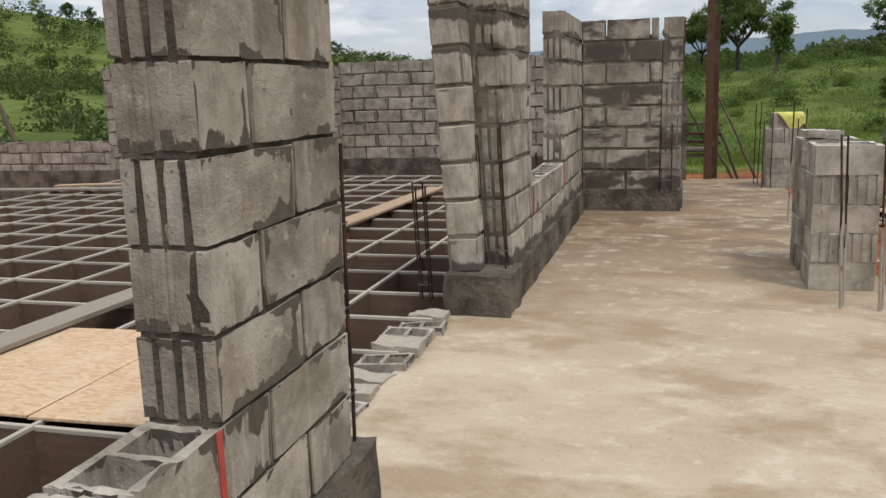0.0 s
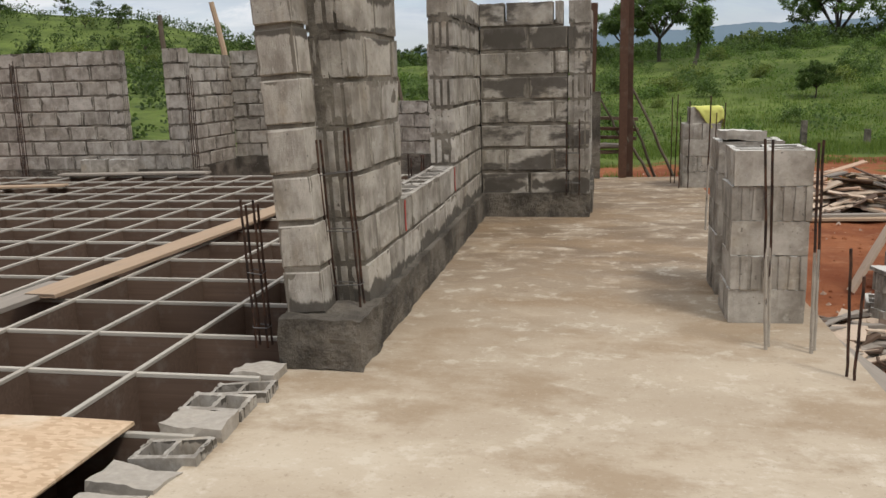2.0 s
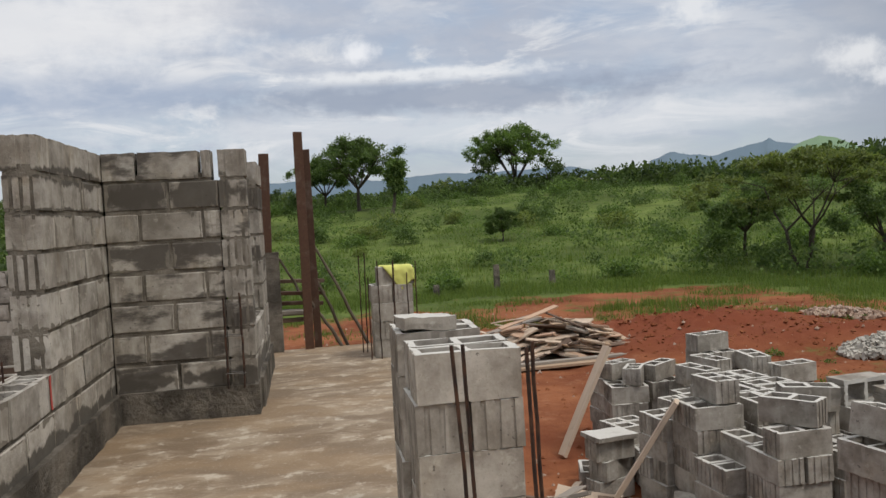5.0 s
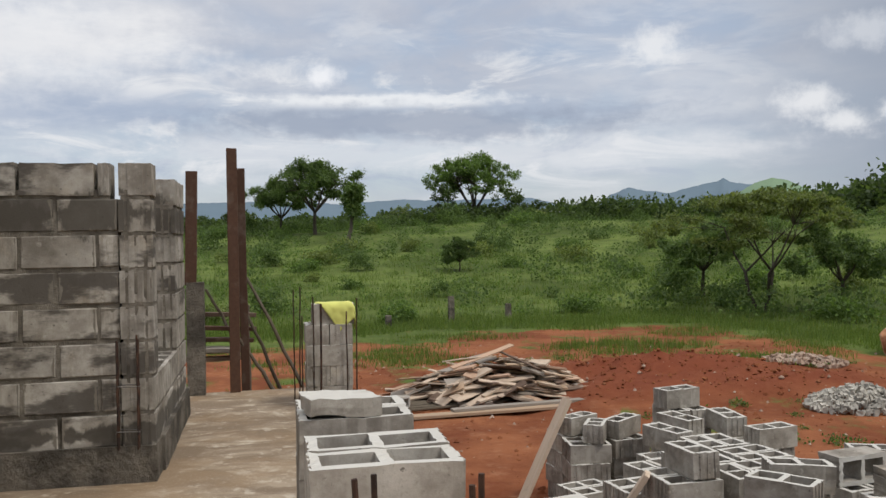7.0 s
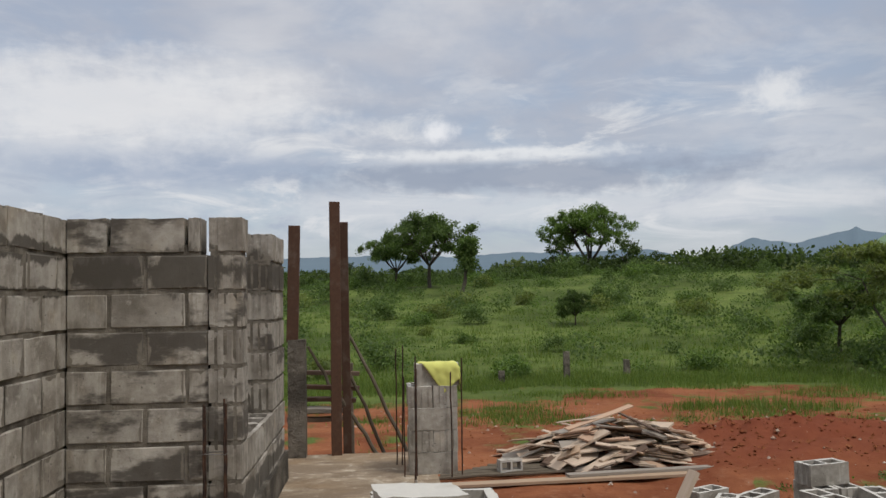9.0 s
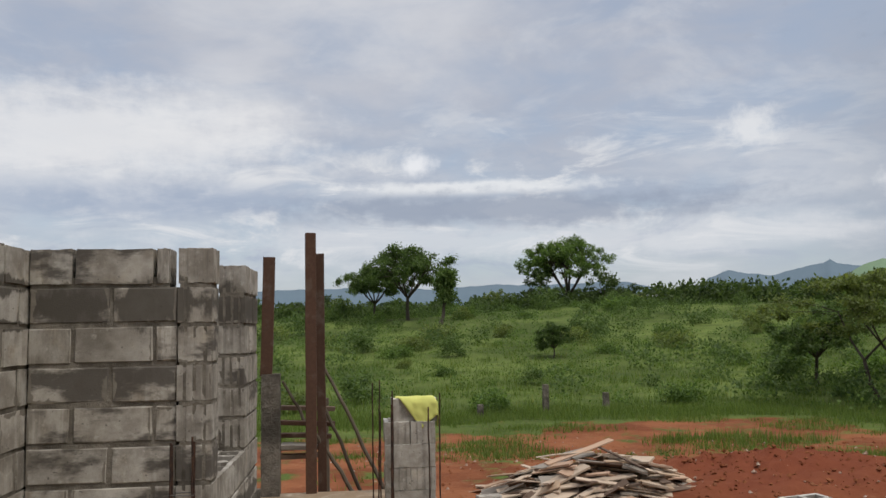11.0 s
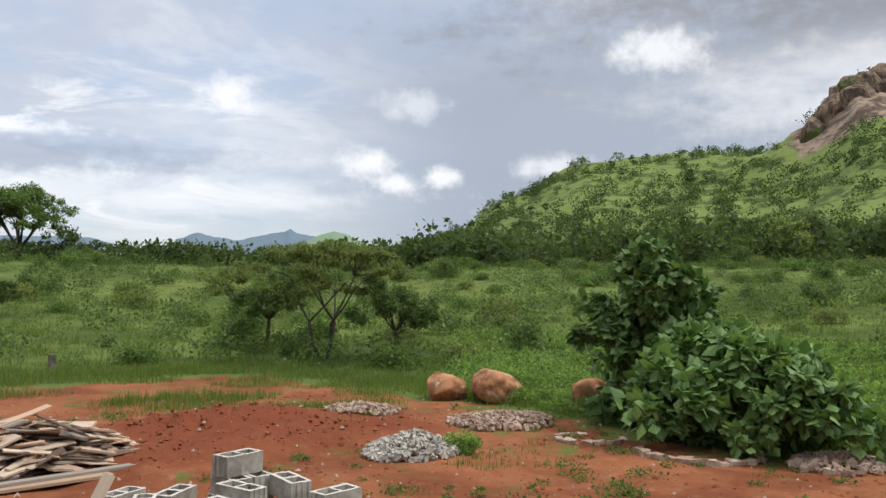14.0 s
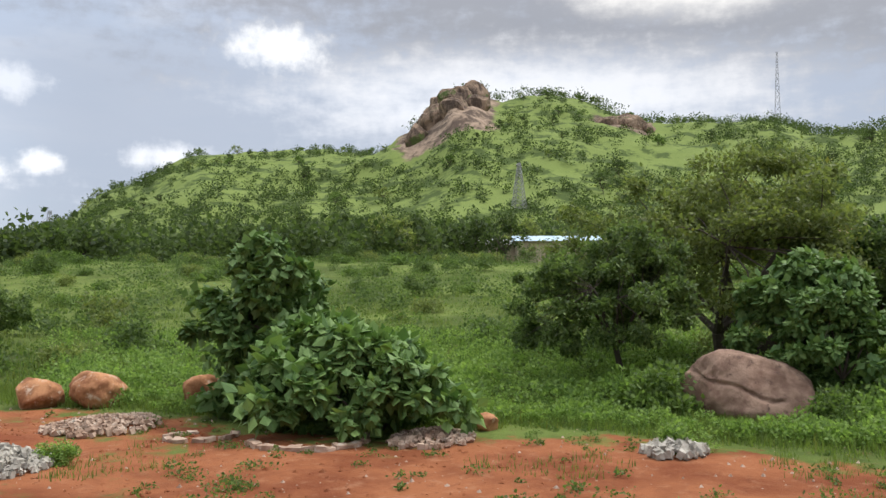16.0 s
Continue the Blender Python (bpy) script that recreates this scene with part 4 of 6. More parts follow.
def tree_kind(kind, seed, height, spread, trunk, mat, leaves, leaf, clump, forks=5, lift=0.45, levels=2, base_fork=0.4, stems=1, flat=0.6, aspect=0.55, droop=0.2, fold=0.0):
    limbs, ends = grow(seed, height, spread, trunk, forks, lift, levels, base_fork, stems)
    bm = bmesh.new()
    for pts, rad in limbs:
        add_tube(bm, pts, [max(r, trunk * 0.06) for r in rad], 6)
    top = max(e.z for e in ends)
    k = height / (top + clump * flat * 0.8)
    for v in bm.verts:
        v.co *= k
    wood = bpy.data.meshes.new("trunk")
    bmesh.ops.recalc_face_normals(bm, faces=bm.faces)
    bm.to_mesh(wood)
    bm.free()
    wood.materials.append(M_BARK)
    rnd = random.Random(seed + 1)
    centres = [(e.x * k, e.y * k, e.z * k, rnd.uniform(0.6, 1.25)) for e in ends]
    crown = leaf_mesh("crown", centres, (clump, clump, clump * flat), leaf, leaves, mat, seed, droop, aspect, fold)
    TREE_MESHES[kind] = (wood, crown)


def dome_tree(kind, seed, height, width, trunk, mat, leaves, leaf, clumps=26, fork=0.28, low=0.42, clump=0.2, flat=0.6, stems=1, full=False, droop=0.15, aspect=0.55, fold=0.0):
    """A spreading tree: limbs run from low forks out to leaf clumps that fill an uneven dome with gaps."""
    rnd = random.Random(seed)
    bm = bmesh.new()
    R = width / 2
    forks = []
    for s in range(stems):
        a = 2 * math.pi * s / stems + rnd.uniform(0, 1)
        foot = Vector((0.12 * math.cos(a), 0.12 * math.sin(a), -0.2)) * (1 if stems > 1 else 0.3)
        top = Vector((math.cos(a), math.sin(a), 0)) * (0.22 * R if stems > 1 else 0.06 * R) + Vector((0, 0, height * fork))
        mid = (foot + top) / 2 + Vector((rnd.uniform(-0.06, 0.06) * R, rnd.uniform(-0.06, 0.06) * R, 0))
        add_tube(bm, [foot, mid, top], [trunk, trunk * 0.82, trunk * 0.72], 7)
        forks.append(top)
    centres = []
    main = []
    for k in range(7):
        a = 2 * math.pi * (k + rnd.uniform(-0.3, 0.3)) / 7
        f = rnd.choice(forks)
        q = f + Vector((math.cos(a) * R * rnd.uniform(0.35, 0.55), math.sin(a) * R * rnd.uniform(0.35, 0.55), height * rnd.uniform(0.22, 0.38)))
        mid = f.lerp(q, 0.5) + Vector((0, 0, -0.05 * height * rnd.random()))
        add_tube(bm, [f, mid, q], [trunk * 0.55, trunk * 0.40, trunk * 0.28], 6)
        main.append(q)
    for k in range(clumps):
        a, u = rnd.uniform(0, 6.283), rnd.random() ** 0.6
        edge = 1 + 0.22 * math.sin(3 * a + seed) + 0.12 * math.sin(5 * a + seed * 2)
        x, y = R * u * edge * math.cos(a), R * u * edge * math.sin(a)
        ceil = height * (low + (0.92 - low) * math.sqrt(max(0.0, 1 - (0.92 * u) ** 2)))
        z = ceil if rnd.random() < 0.62 else height * rnd.uniform(low, low + 0.25) if u > 0.45 else ceil * rnd.uniform(0.8, 1)
        if full:                        # leaves down to the low rim
            u = u ** 0.7
            z = height * low + (ceil - height * low) * rnd.random() ** 0.55
        c = Vector((x, y, z))
        b = min(main, key=lambda m: (m - c).length)
        mid = b.lerp(c, 0.55) + Vector((rnd.uniform(-0.1, 0.1), rnd.uniform(-0.1, 0.1), 0.05)) * R * 0.5
        add_tube(bm, [b, mid, c], [trunk * 0.15, trunk * 0.09, trunk * 0.04], 5)
        centres.append((x, y, z, rnd.uniform(0.65, 1.3)))
        for t in range(2):
            centres.append((x + rnd.uniform(-1, 1) * clump * width * 0.45, y + rnd.uniform(-1, 1) * clump * width * 0.45, z + rnd.uniform(-0.4, 0.4) * clump * width * flat * 0.5, rnd.uniform(0.35, 0.7)))
    wood = bpy.data.meshes.new("trunk")
    bmesh.ops.recalc_face_normals(bm, faces=bm.faces)
    bm.to_mesh(wood)
    bm.free()
    wood.materials.append(M_BARK)
    r = clump * width * 0.5
    TREE_MESHES[kind] = (wood, leaf_mesh("crown", centres, (r, r, r * flat), leaf, leaves, mat, seed, droop, aspect, fold))


def plant(kind, x, y, label, category="tree", group="", turn=0.0, size=1.0, name="tree", z=None):
    wood, crown = TREE_MESHES[kind]
    t = tagged(new(name), label, category, group)
    t.location = (x, y, land(x, y) - 0.03 if z is None else z)
    t.rotation_euler = (0, 0, turn)
    t.scale = (size, size, size)
    if wood is not None:
        new_part = new("trunk", wood)
        new_part.parent = t
    new_part = new("crown", crown)
    new_part.parent = t
    return t


def at(az, r):
    return CX + r * math.sin(radians(az)), CY + r * math.cos(radians(az))


dome_tree("acacia", 21, 8.6, 9.6, 0.32, M_LEAF, 26000, 0.22, 95, fork=0.16, low=0.36, clump=0.15, flat=0.8, full=True)
dome_tree("airy", 35, 8.0, 9.6, 0.22, M_LEAF_DARK, 22000, 0.21, 85, fork=0.28, low=0.42, clump=0.15, flat=0.75, full=True)
tree_kind("column", 5, 6.0, 0.5, 0.16, M_LEAF_DARK, 7500, 0.24, 0.8, forks=4, lift=0.75, levels=2, flat=1.0)
dome_tree("scrub", 12, 4.6, 6.0, 0.085, M_LEAF_OLIVE, 20000, 0.12, 62, fork=0.30, low=0.52, clump=0.17, flat=0.5, stems=3)
dome_tree("small", 44, 3.1, 2.9, 0.075, M_LEAF_DARK, 9000, 0.11, 36, fork=0.30, low=0.36, clump=0.22, flat=0.7, full=True)
dome_tree("large", 66, 7.2, 10.5, 0.24, M_LEAF_OLIVE, 62000, 0.14, 110, fork=0.16, low=0.14, clump=0.16, flat=0.7, stems=3, full=True)
dome_tree("round", 71, 4.8, 4.4, 0.11, M_LEAF_DARK, 32000, 0.125, 80, fork=0.26, low=0.24, clump=0.19, flat=0.85, full=True)
dome_tree("broad", 81, 2.5, 3.4, 0.05, M_LEAF_BIG, 5600, 0.27, 44, fork=0.12, low=0.08, clump=0.22, flat=0.85, stems=4, full=True, droop=0.5, aspect=0.78, fold=0.10)
dome_tree("broad_tall", 85, 5.0, 3.0, 0.08, M_LEAF_BIG, 9500, 0.25, 60, fork=0.2, low=0.12, clump=0.24, flat=0.9, full=True, droop=0.5, aspect=0.75, fold=0.10)
for i, (h, w, mt) in enumerate(((7.0, 6.5, M_LEAF_WOOD), (8.0, 7.0, M_LEAF_WOOD), (6.0, 7.0, M_LEAF), (7.5, 8.0, M_LEAF_OLIVE))):
    dome_tree(f"far{i}", 100 + i, h, w, 0.2, mt, 1500, 0.46, 22, fork=0.2, low=0.16, clump=0.24, flat=0.8, full=True)

for i in range(6):
    rnd = random.Random(200 + i)
    cs = [(rnd.uniform(-0.5, 0.5), rnd.uniform(-0.5, 0.5), rnd.uniform(0.15, 0.75) * (0.6 + 0.2 * (i % 3)), rnd.uniform(0.6, 1.1)) for _ in range(9)]
    TREE_MESHES[f"bush{i}"] = (None, leaf_mesh("crown", cs, (0.42, 0.42, 0.34), 0.105, 1250, (M_LEAF, M_LEAF_OLIVE, M_LEAF_DARK)[i % 3], 300 + i, 0.0))

for i in range(3):
    rnd = random.Random(260 + i)
    cs = [(rnd.uniform(-0.6, 0.6), rnd.uniform(-0.6, 0.6), rnd.uniform(0.1, 0.75), rnd.uniform(0.6, 1.1)) for _ in range(12)]
    TREE_MESHES[f"lush{i}"] = (None, leaf_mesh("crown", cs, (0.45, 0.45, 0.38), 0.13, 1900, (M_LEAF_LUSH, M_LEAF, M_LEAF_LUSH)[i], 360 + i, -0.1))

plant("airy", *at(3.3, 84.0), "wide-crowned savanna tree on the green rise", turn=1.0, size=1.0)
plant("column", *at(5.4, 72.0), "narrow dark tree beside the savanna trees", size=0.95)
plant("airy", *at(1.2, 88.0), "dark open-crowned savanna tree on the green rise", turn=2.2, size=0.75)
plant("acacia", *at(14.0, 110.0), "large round-crowned tree on the ridge with gaps of sky", turn=0.4, size=1.14)
plant("far1", *at(11.9, 106.0), "dark low tree under the round-crowned tree", size=0.66)
plant("far0", *at(16.5, 106.0), "dark low tree beside the round-crowned tree", size=0.70)
plant("scrub", *at(33.0, 34.5), "many-stemmed olive scrub tree at the yard's edge", size=1.06)
plant("small", *at(29.2, 39.5), "small dark tree in the tall grass", size=1.24)
plant("small", *at(37.8, 33.9), "small dark tree with a bent trunk in the grass", turn=2.0, size=1.13)
plant("broad", *at(59.3, 18.8), "big-leaved green shrub at the yard's edge", "shrub", name="shrub", size=1.07)
plant("broad", *at(61.5, 18.1), "big-leaved green shrub spreading over the red soil", "shrub", name="shrub", turn=1.7, size=0.96)
plant("broad", *at(56.4, 19.9), "big-leaved green shrub under the young tree", "shrub", name="shrub", turn=3.1, size=1.05)
plant("broad_tall", *at(54.8, 20.7), "tall broad-leaved young tree behind the shrub", turn=0.6, size=0.93)
plant("large", *at(85.5, 29.4), "large spreading olive-green tree", size=1.04)
plant("round", *at(77.6, 24.2), "dense dark round-crowned tree", size=1.02)
plant("round", *at(93.0, 27.1), "dense dark tree beside the boulder", turn=2.0, size=1.07)
plant("broad_tall", *at(88.5, 23.2), "broad-leaved young tree behind the cracked boulder", turn=2.4, size=0.85)
plant("broad_tall", *at(91.0, 22.4), "broad-leaved young tree behind the cracked boulder", turn=3.4, size=0.79)
plant("lush1", *at(80.9, 20.4), "leafy green bush beside the cracked boulder", "bush", "", 1.0, 1.15, "bush")
plant("lush1", *at(91.0, 19.9), "leafy green bush before the cracked boulder", "bush", "", 2.0, 0.85, "bush")
plant("lush2", *at(79.0, 21.2), "leafy green bush under the round-crowned tree", "bush", "", 3.0, 1.0, "bush")
plant("round", *at(13.0, 50.0), "round dark bush standing alone in the meadow", "shrub", name="shrub", size=0.47)


def scatter():
    rnd = random.Random(77)
    n = 0
    while n < 230:
        az, r = rnd.uniform(-22, 100), 26 + 80 * rnd.random() ** 0.8
        r0 = curve(YARD_END, az)
        if r < r0 + 1.5:
            continue
        x, y = at(az, r)
        s = rnd.uniform(0.5, 1.35) * (1 + r / 120)
        if noise.noise(Vector((x * 0.08, y * 0.08, 2))) < -0.25 and rnd.random() < 0.8:
            continue
        plant(f"bush{rnd.randrange(6)}", x, y, "low green bush in the meadow", "bush", "meadow bushes", rnd.uniform(0, 6), s, "bush")
        n += 1
    for k in range(110):
        az = rnd.uniform(-24, 100)
        r = rnd.uniform(106, 140) if az < 44 else rnd.uniform(105, 190)
        x, y = at(az, r)
        plant(f"far{rnd.randrange(4)}", x, y, "dark tree of the tree line behind the meadow", "tree", "tree line", rnd.uniform(0, 6),
              rnd.uniform(0.45, 0.85) * (0.42 if 19 < az < 40 else 0.55 if az < 40 else 1.0))
    for k in range(80):                 # large rounded trees of the belt below the hill
        az, r = rnd.uniform(44, 100), rnd.uniform(102, 155)
        if 70.5 < az < 77 and r < 124:
            continue
        x, y = at(az, r)
        plant(f"far{rnd.choice((0, 1, 0, 1, 2, 3))}", x, y, "large rounded dark tree below the hill", "tree", "trees below the hill", rnd.uniform(0, 6), rnd.uniform(0.6, 1.05) * (0.75 if az < 44 else 1.0))
    for k in range(150):
        az = rnd.choice((rnd.uniform(38, 100), rnd.uniform(38, 100), rnd.uniform(-55, -18)))
        R = curve(RIDGE, az)
        r = R * rnd.uniform(0.55, 1.0) if rnd.random() < 0.7 else R * 0.99
        if crag_at(az, r) > 0.4:
            continue
        x, y = at(az, r)
        plant(f"far{rnd.randrange(4)}", x, y, "tree scattered on the green hillside", "tree", "hillside trees", rnd.uniform(0, 6), rnd.uniform(0.35, 0.8) * (1 if az > 0 else 0.8))


    for k in range(22):
        az = rnd.uniform(-62, -14)
        r = rnd.uniform(80, 150)
        x, y = at(az, r)
        plant(f"far{rnd.randrange(4)}", x, y, "dark green tree behind the building site", "tree", "trees behind the site", rnd.uniform(0, 6), rnd.uniform(0.3, 0.55))


scatter()


def thicket(name, spots, per, leaf, mat, label, seed):
    """Uncounted far shrubs and woods as one mesh of leaves: spots are (x, y, z, radius, height)."""
    rng = np.random.default_rng(seed)
    c = np.repeat(np.asarray(spots, float), per, axis=0)
    n = len(c)
    d = rng.normal(size=(n, 3))
    d /= np.linalg.norm(d, axis=1, keepdims=True)
    d *= rng.random((n, 1)) ** 0.4
    lump = 1 + 0.35 * np.sin(c[:, :1] * 7 + np.arctan2(d[:, 1:2], d[:, :1]) * 3)
    p = c[:, :3] + np.stack([d[:, 0] * c[:, 3] * lump[:, 0], d[:, 1] * c[:, 3] * lump[:, 0], (d[:, 2] * 0.5 + 0.5) * c[:, 4]], 1)
    u = rng.normal(size=(n, 3)) + d
    u /= np.linalg.norm(u, axis=1, keepdims=True)
    w = np.cross(u, rng.normal(size=(n, 3)))
    w /= np.linalg.norm(w, axis=1, keepdims=True)
    s = (leaf * c[:, 4:5] ** 0.5) * (0.6 + 0.8 * rng.random((n, 1)))
    v = np.stack([p, p + u * s * 0.5 + w * s * 0.33, p + u * s, p + u * s * 0.5 - w * s * 0.33], 1).reshape(-1, 3)
    f = np.arange(n * 4).reshape(-1, 4)
    return tagged(link_mesh(name, v.tolist(), f.tolist(), mat), label, "woods", kind="stuff")


def far_woods():
    rnd = random.Random(91)
    line, hill, shrubs, left = [], [], [], []
    for k in range(760):                # the dark belt of trees at the meadow's top
        az = rnd.uniform(-24, 100)
        r = rnd.uniform(102, 126) if az < 44 else rnd.uniform(105, 185)
        if 71 < az < 76.5 and r < 122:  # a gap before the blue roof
            continue
        x, y = at(az, r)
        h = rnd.uniform(1.2, 2.6) if az < 18 else rnd.uniform(1.4, 3.3) if az < 33 else rnd.uniform(2.2, 4.8) if az < 40 else rnd.uniform(3.0, 6.8)
        line.append((x, y, land(x, y) - 0.3, h * rnd.uniform(0.5, 0.9), h))
    for k in range(4000):               # shrubs and trees over the hill
        az = rnd.uniform(33, 102)
        R = curve(RIDGE, az)
        r = R * rnd.uniform(0.45, 1.01)
        x, y = at(az, r)
        if crag_at(az, r) > 0.35 or noise.noise(Vector((x * 0.022, y * 0.022, 3))) < rnd.uniform(-0.45, 0.30):
            continue
        h = rnd.uniform(1.2, 4.2)
        hill.append((x, y, land(x, y) - 0.3, h * rnd.uniform(0.5, 0.9), h))
    for k in range(170):
        az = rnd.uniform(64, 96)
        r = curve(RIDGE, az) * rnd.uniform(0.96, 1.01)
        x, y = at(az, r)
        h = rnd.uniform(3, 6.5)
        hill.append((x, y, land(x, y) + 2.0 * crag_at(az, r), h * 0.7, h))
    for k in range(2500):               # low scrub all over the meadow
        az, r = rnd.uniform(-16, 100), 24 + 84 * rnd.random() ** 0.75
        if r < curve(YARD_END, az) + 1:
            continue
        x, y = at(az, r)
        h = rnd.uniform(0.2, 0.85) * (1.4 if az > 55 and r < 60 else 1.0) * (1 + 0.5 * noise.noise(Vector((x * 0.09, y * 0.09, 7))))
        shrubs.append((x, y, land(x, y) - 0.08, h * rnd.uniform(0.7, 1.5), h))
    dark = []
    for k in range(520):                # taller dark shrubs in loose drifts
        az, r = rnd.uniform(-14, 100), 30 + 74 * rnd.random() ** 0.8
        x, y = at(az, r)
        if r < curve(YARD_END, az) + 3 or noise.noise(Vector((x * 0.07, y * 0.07, 11))) < rnd.uniform(-0.4, 0.2):
            continue
        h = rnd.uniform(0.5, 1.3) * (1 + r / 200)
        dark.append((x, y, land(x, y) - 0.1, h * rnd.uniform(0.6, 1.1), h))
    thicket("dark_meadow_scrub", dark, 190, 0.15, M_LEAF_DARK, "dark green shrubs in drifts over the meadow", 12)
    under = []
    while len(under) < 620:             # lush undergrowth along the yard's right edge
        az = rnd.uniform(42, 100)
        r = curve(YARD_END, az) - 0.4 + 17 * rnd.random() ** 1.7
        x, y = at(az, r)
        if math.hypot(x - 22.8, y - 6.1) < 1.75 or math.hypot(x - 20.9, y - 5.9) < 0.9 or (52 < az < 65 and r < 21.0):
            continue
        h = rnd.uniform(0.25, 0.95) * (0.6 if r < curve(YARD_END, az) + 1.5 else 1.0)
        under.append((x, y, land(x, y) - 0.06, h * rnd.uniform(0.6, 1.1), h))
    thicket("undergrowth", under, 320, 0.115, M_LEAF_LUSH, "lush green undergrowth beside the red yard", 6)
    # scattered shrubs, with many more added to imitate shade on the open hillside
    for k in range(1500):
        az = rnd.uniform(-75, -15)
        r = rnd.uniform(40, 215)
        x, y = at(az, r)
        h = rnd.uniform(0.6, 1.5) * (0.7 + r / 130)
        left.append((x, y, land(x, y) - 0.3, h * rnd.uniform(0.6, 1.1), h))
    thicket("tree_belt", line, 190, 0.30, M_LEAF_WOOD, "dark belt of trees closing the meadow", 1)
    thicket("hillside_scrub", hill, 62, 0.36, M_LEAF_WOOD, "dark shrubs and trees over the green hill", 2)
    thicket("meadow_scrub", shrubs, 66, 0.145, M_LEAF, "low green scrub scattered over the meadow", 3)
    weeds = []
    while len(weeds) < 260:             # small weeds in the red soil
        az, r = rnd.uniform(10, 100), rnd.uniform(9, 22)
        x, y = at(az, r)
        if r > curve(YARD_END, az) or x < 7 or mound_at(x, y) > 0.05 or noise.noise(Vector((x * 0.4, y * 0.4, 5))) < rnd.uniform(-0.35, 0.15):
            continue
        h = rnd.uniform(0.05, 0.16)
        weeds.append((x, y, land(x, y) - 0.01, h * rnd.uniform(0.8, 2.4), h))
    thicket("yard_weeds", weeds, 55, 0.15, M_LEAF, "small green weeds scattered over the red soil", 9)
    thicket("left_hill_scrub", left, 70, 0.28, M_LEAF_WOOD, "dark scrub thickened to darken the shaded hill behind the site", 4)


far_woods()


def build_grass():
    """Blades of grass over the meadow's near edge and in tufts on the red soil."""
    rng = np.random.default_rng(8)
    rnd = random.Random(8)
    spots = []
    while len(spots) < 9000:
        az, r = rnd.uniform(-12, 100), 9 + 52 * rnd.random() ** 1.3
        r0 = curve(YARD_END, az)
        if rnd.random() < 0.4:           # thick along the meadow's edge
            r = r0 + rnd.gauss(0.6, 1.3)
        x, y = at(az, r)
        inside = r < r0 - 1.0
        if x < 3.2 and y < 15 or mound_at(x, y) > 0.02:
            continue
        if inside and noise.noise(Vector((x * 0.35, y * 0.35, 5))) < 0.12 + 0.25 * (r0 - r) / 12:
            continue
        if inside and rnd.random() < 0.35:
            continue
        spots.append((x, y, land(x, y), (0.10 if inside else 0.17 if r < r0 + 3 else 0.26) * rnd.uniform(0.6, 1.5), 0.22 if inside else 0.45))
    for k in range(2600):               # long grass in patches behind the red mound
        x, y = at(rnd.uniform(-6, 38), rnd.uniform(20.0, 29.0))
        thick = math.exp(-(((x - 11.0) / 2.2) ** 2 + ((y - 26.3) / 0.7) ** 2))
        if noise.noise(Vector((x * 0.30, y * 0.55, 4))) + 1.2 * thick < rnd.uniform(0.0, 0.4) or mound_at(x, y) > 0.12:
            continue
        spots.append((x, y, land(x, y), rnd.uniform(0.09, 0.20) * (1 + thick), 0.4))
    verts, faces = [], []
    for x, y, z, h, w in spots:
        for k in range(16):
            a, b = rng.uniform(0, 6.283), rng.uniform(0, 6.283)
            d = w * math.sqrt(rng.random())
            px, py = x + d * math.cos(a), y + d * math.sin(a)
            hh, lean = h * rng.uniform(0.5, 1.3), h * rng.uniform(0.1, 0.7)
            wid = 0.008 + h * 0.03
            i = len(verts)
            verts += [(px - wid * math.sin(b), py + wid * math.cos(b), z - 0.03), (px + wid * math.sin(b), py - wid * math.cos(b), z - 0.03),
                      (px + lean * math.cos(b), py + lean * math.sin(b), z + hh)]
            faces.append((i, i + 1, i + 2))
    tagged(link_mesh("grass", verts, faces, M_GRASS), "bright green grass and weeds on red soil", "grass", kind="stuff")


build_grass()


# ---- pillars of loose blocks and their bars ----
def pose_scale(m, sx, sy, sz):
    return m @ Matrix.Diagonal((sx, sy, sz, 1))


def block_pillar(x0, y0, size_x, size_y, count, label, seed=0, first_along="x", z0=0.0):
    """Dry-laid pillar: courses of two blocks, turned a quarter from course to course."""
    rnd = random.Random(seed)
    p = tagged(new("block_pillar"), label, "pillar", "block pillars on the slab edge")
    p.location = (x0 + size_x / 2, y0 + size_y / 2, z0)
    for c in range(count):
        along_x = (c % 2 == 0) == (first_along == "x")
        for s in (-1, 1):
            dx, dy = rnd.uniform(-0.007, 0.007), rnd.uniform(-0.007, 0.007)
            if along_x:
                m = pose_scale(pose(dx, s * size_y / 4 + dy, 0.1 + c * 0.2, 0, 0, rnd.uniform(-0.8, 0.8)), size_x / 0.4 * 0.99, size_y / 0.4 * 0.98, 0.985)
            else:
                m = pose_scale(pose(s * size_x / 4 + dx, dy, 0.1 + c * 0.2, 0, 0, 90 + rnd.uniform(-0.8, 0.8)), size_y / 0.4 * 0.99, size_x / 0.4 * 0.98, 0.985)
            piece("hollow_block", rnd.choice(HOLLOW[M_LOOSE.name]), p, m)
    return p


near_pillar = block_pillar(1.262, 6.22, 0.425, 0.40, 5, "dry-stacked pillar of grey hollow blocks at the slab edge", 1)
back_pillar = block_pillar(1.262, 6.86, 0.40, 0.40, 5, "second dry-stacked pillar of grey hollow blocks", 2)
far_pillar = block_pillar(1.545, 12.26, 0.45, 0.40, 4, "far pillar of grey hollow blocks with bars round it", 3)
top_block = tagged(new("concrete_block", HOLLOW[M_LOOSE.name][1]), "single grey hollow block on the far pillar", "block")
top_block.matrix_world = pose(1.81, 12.40, 0.90, 0, 0, 3)


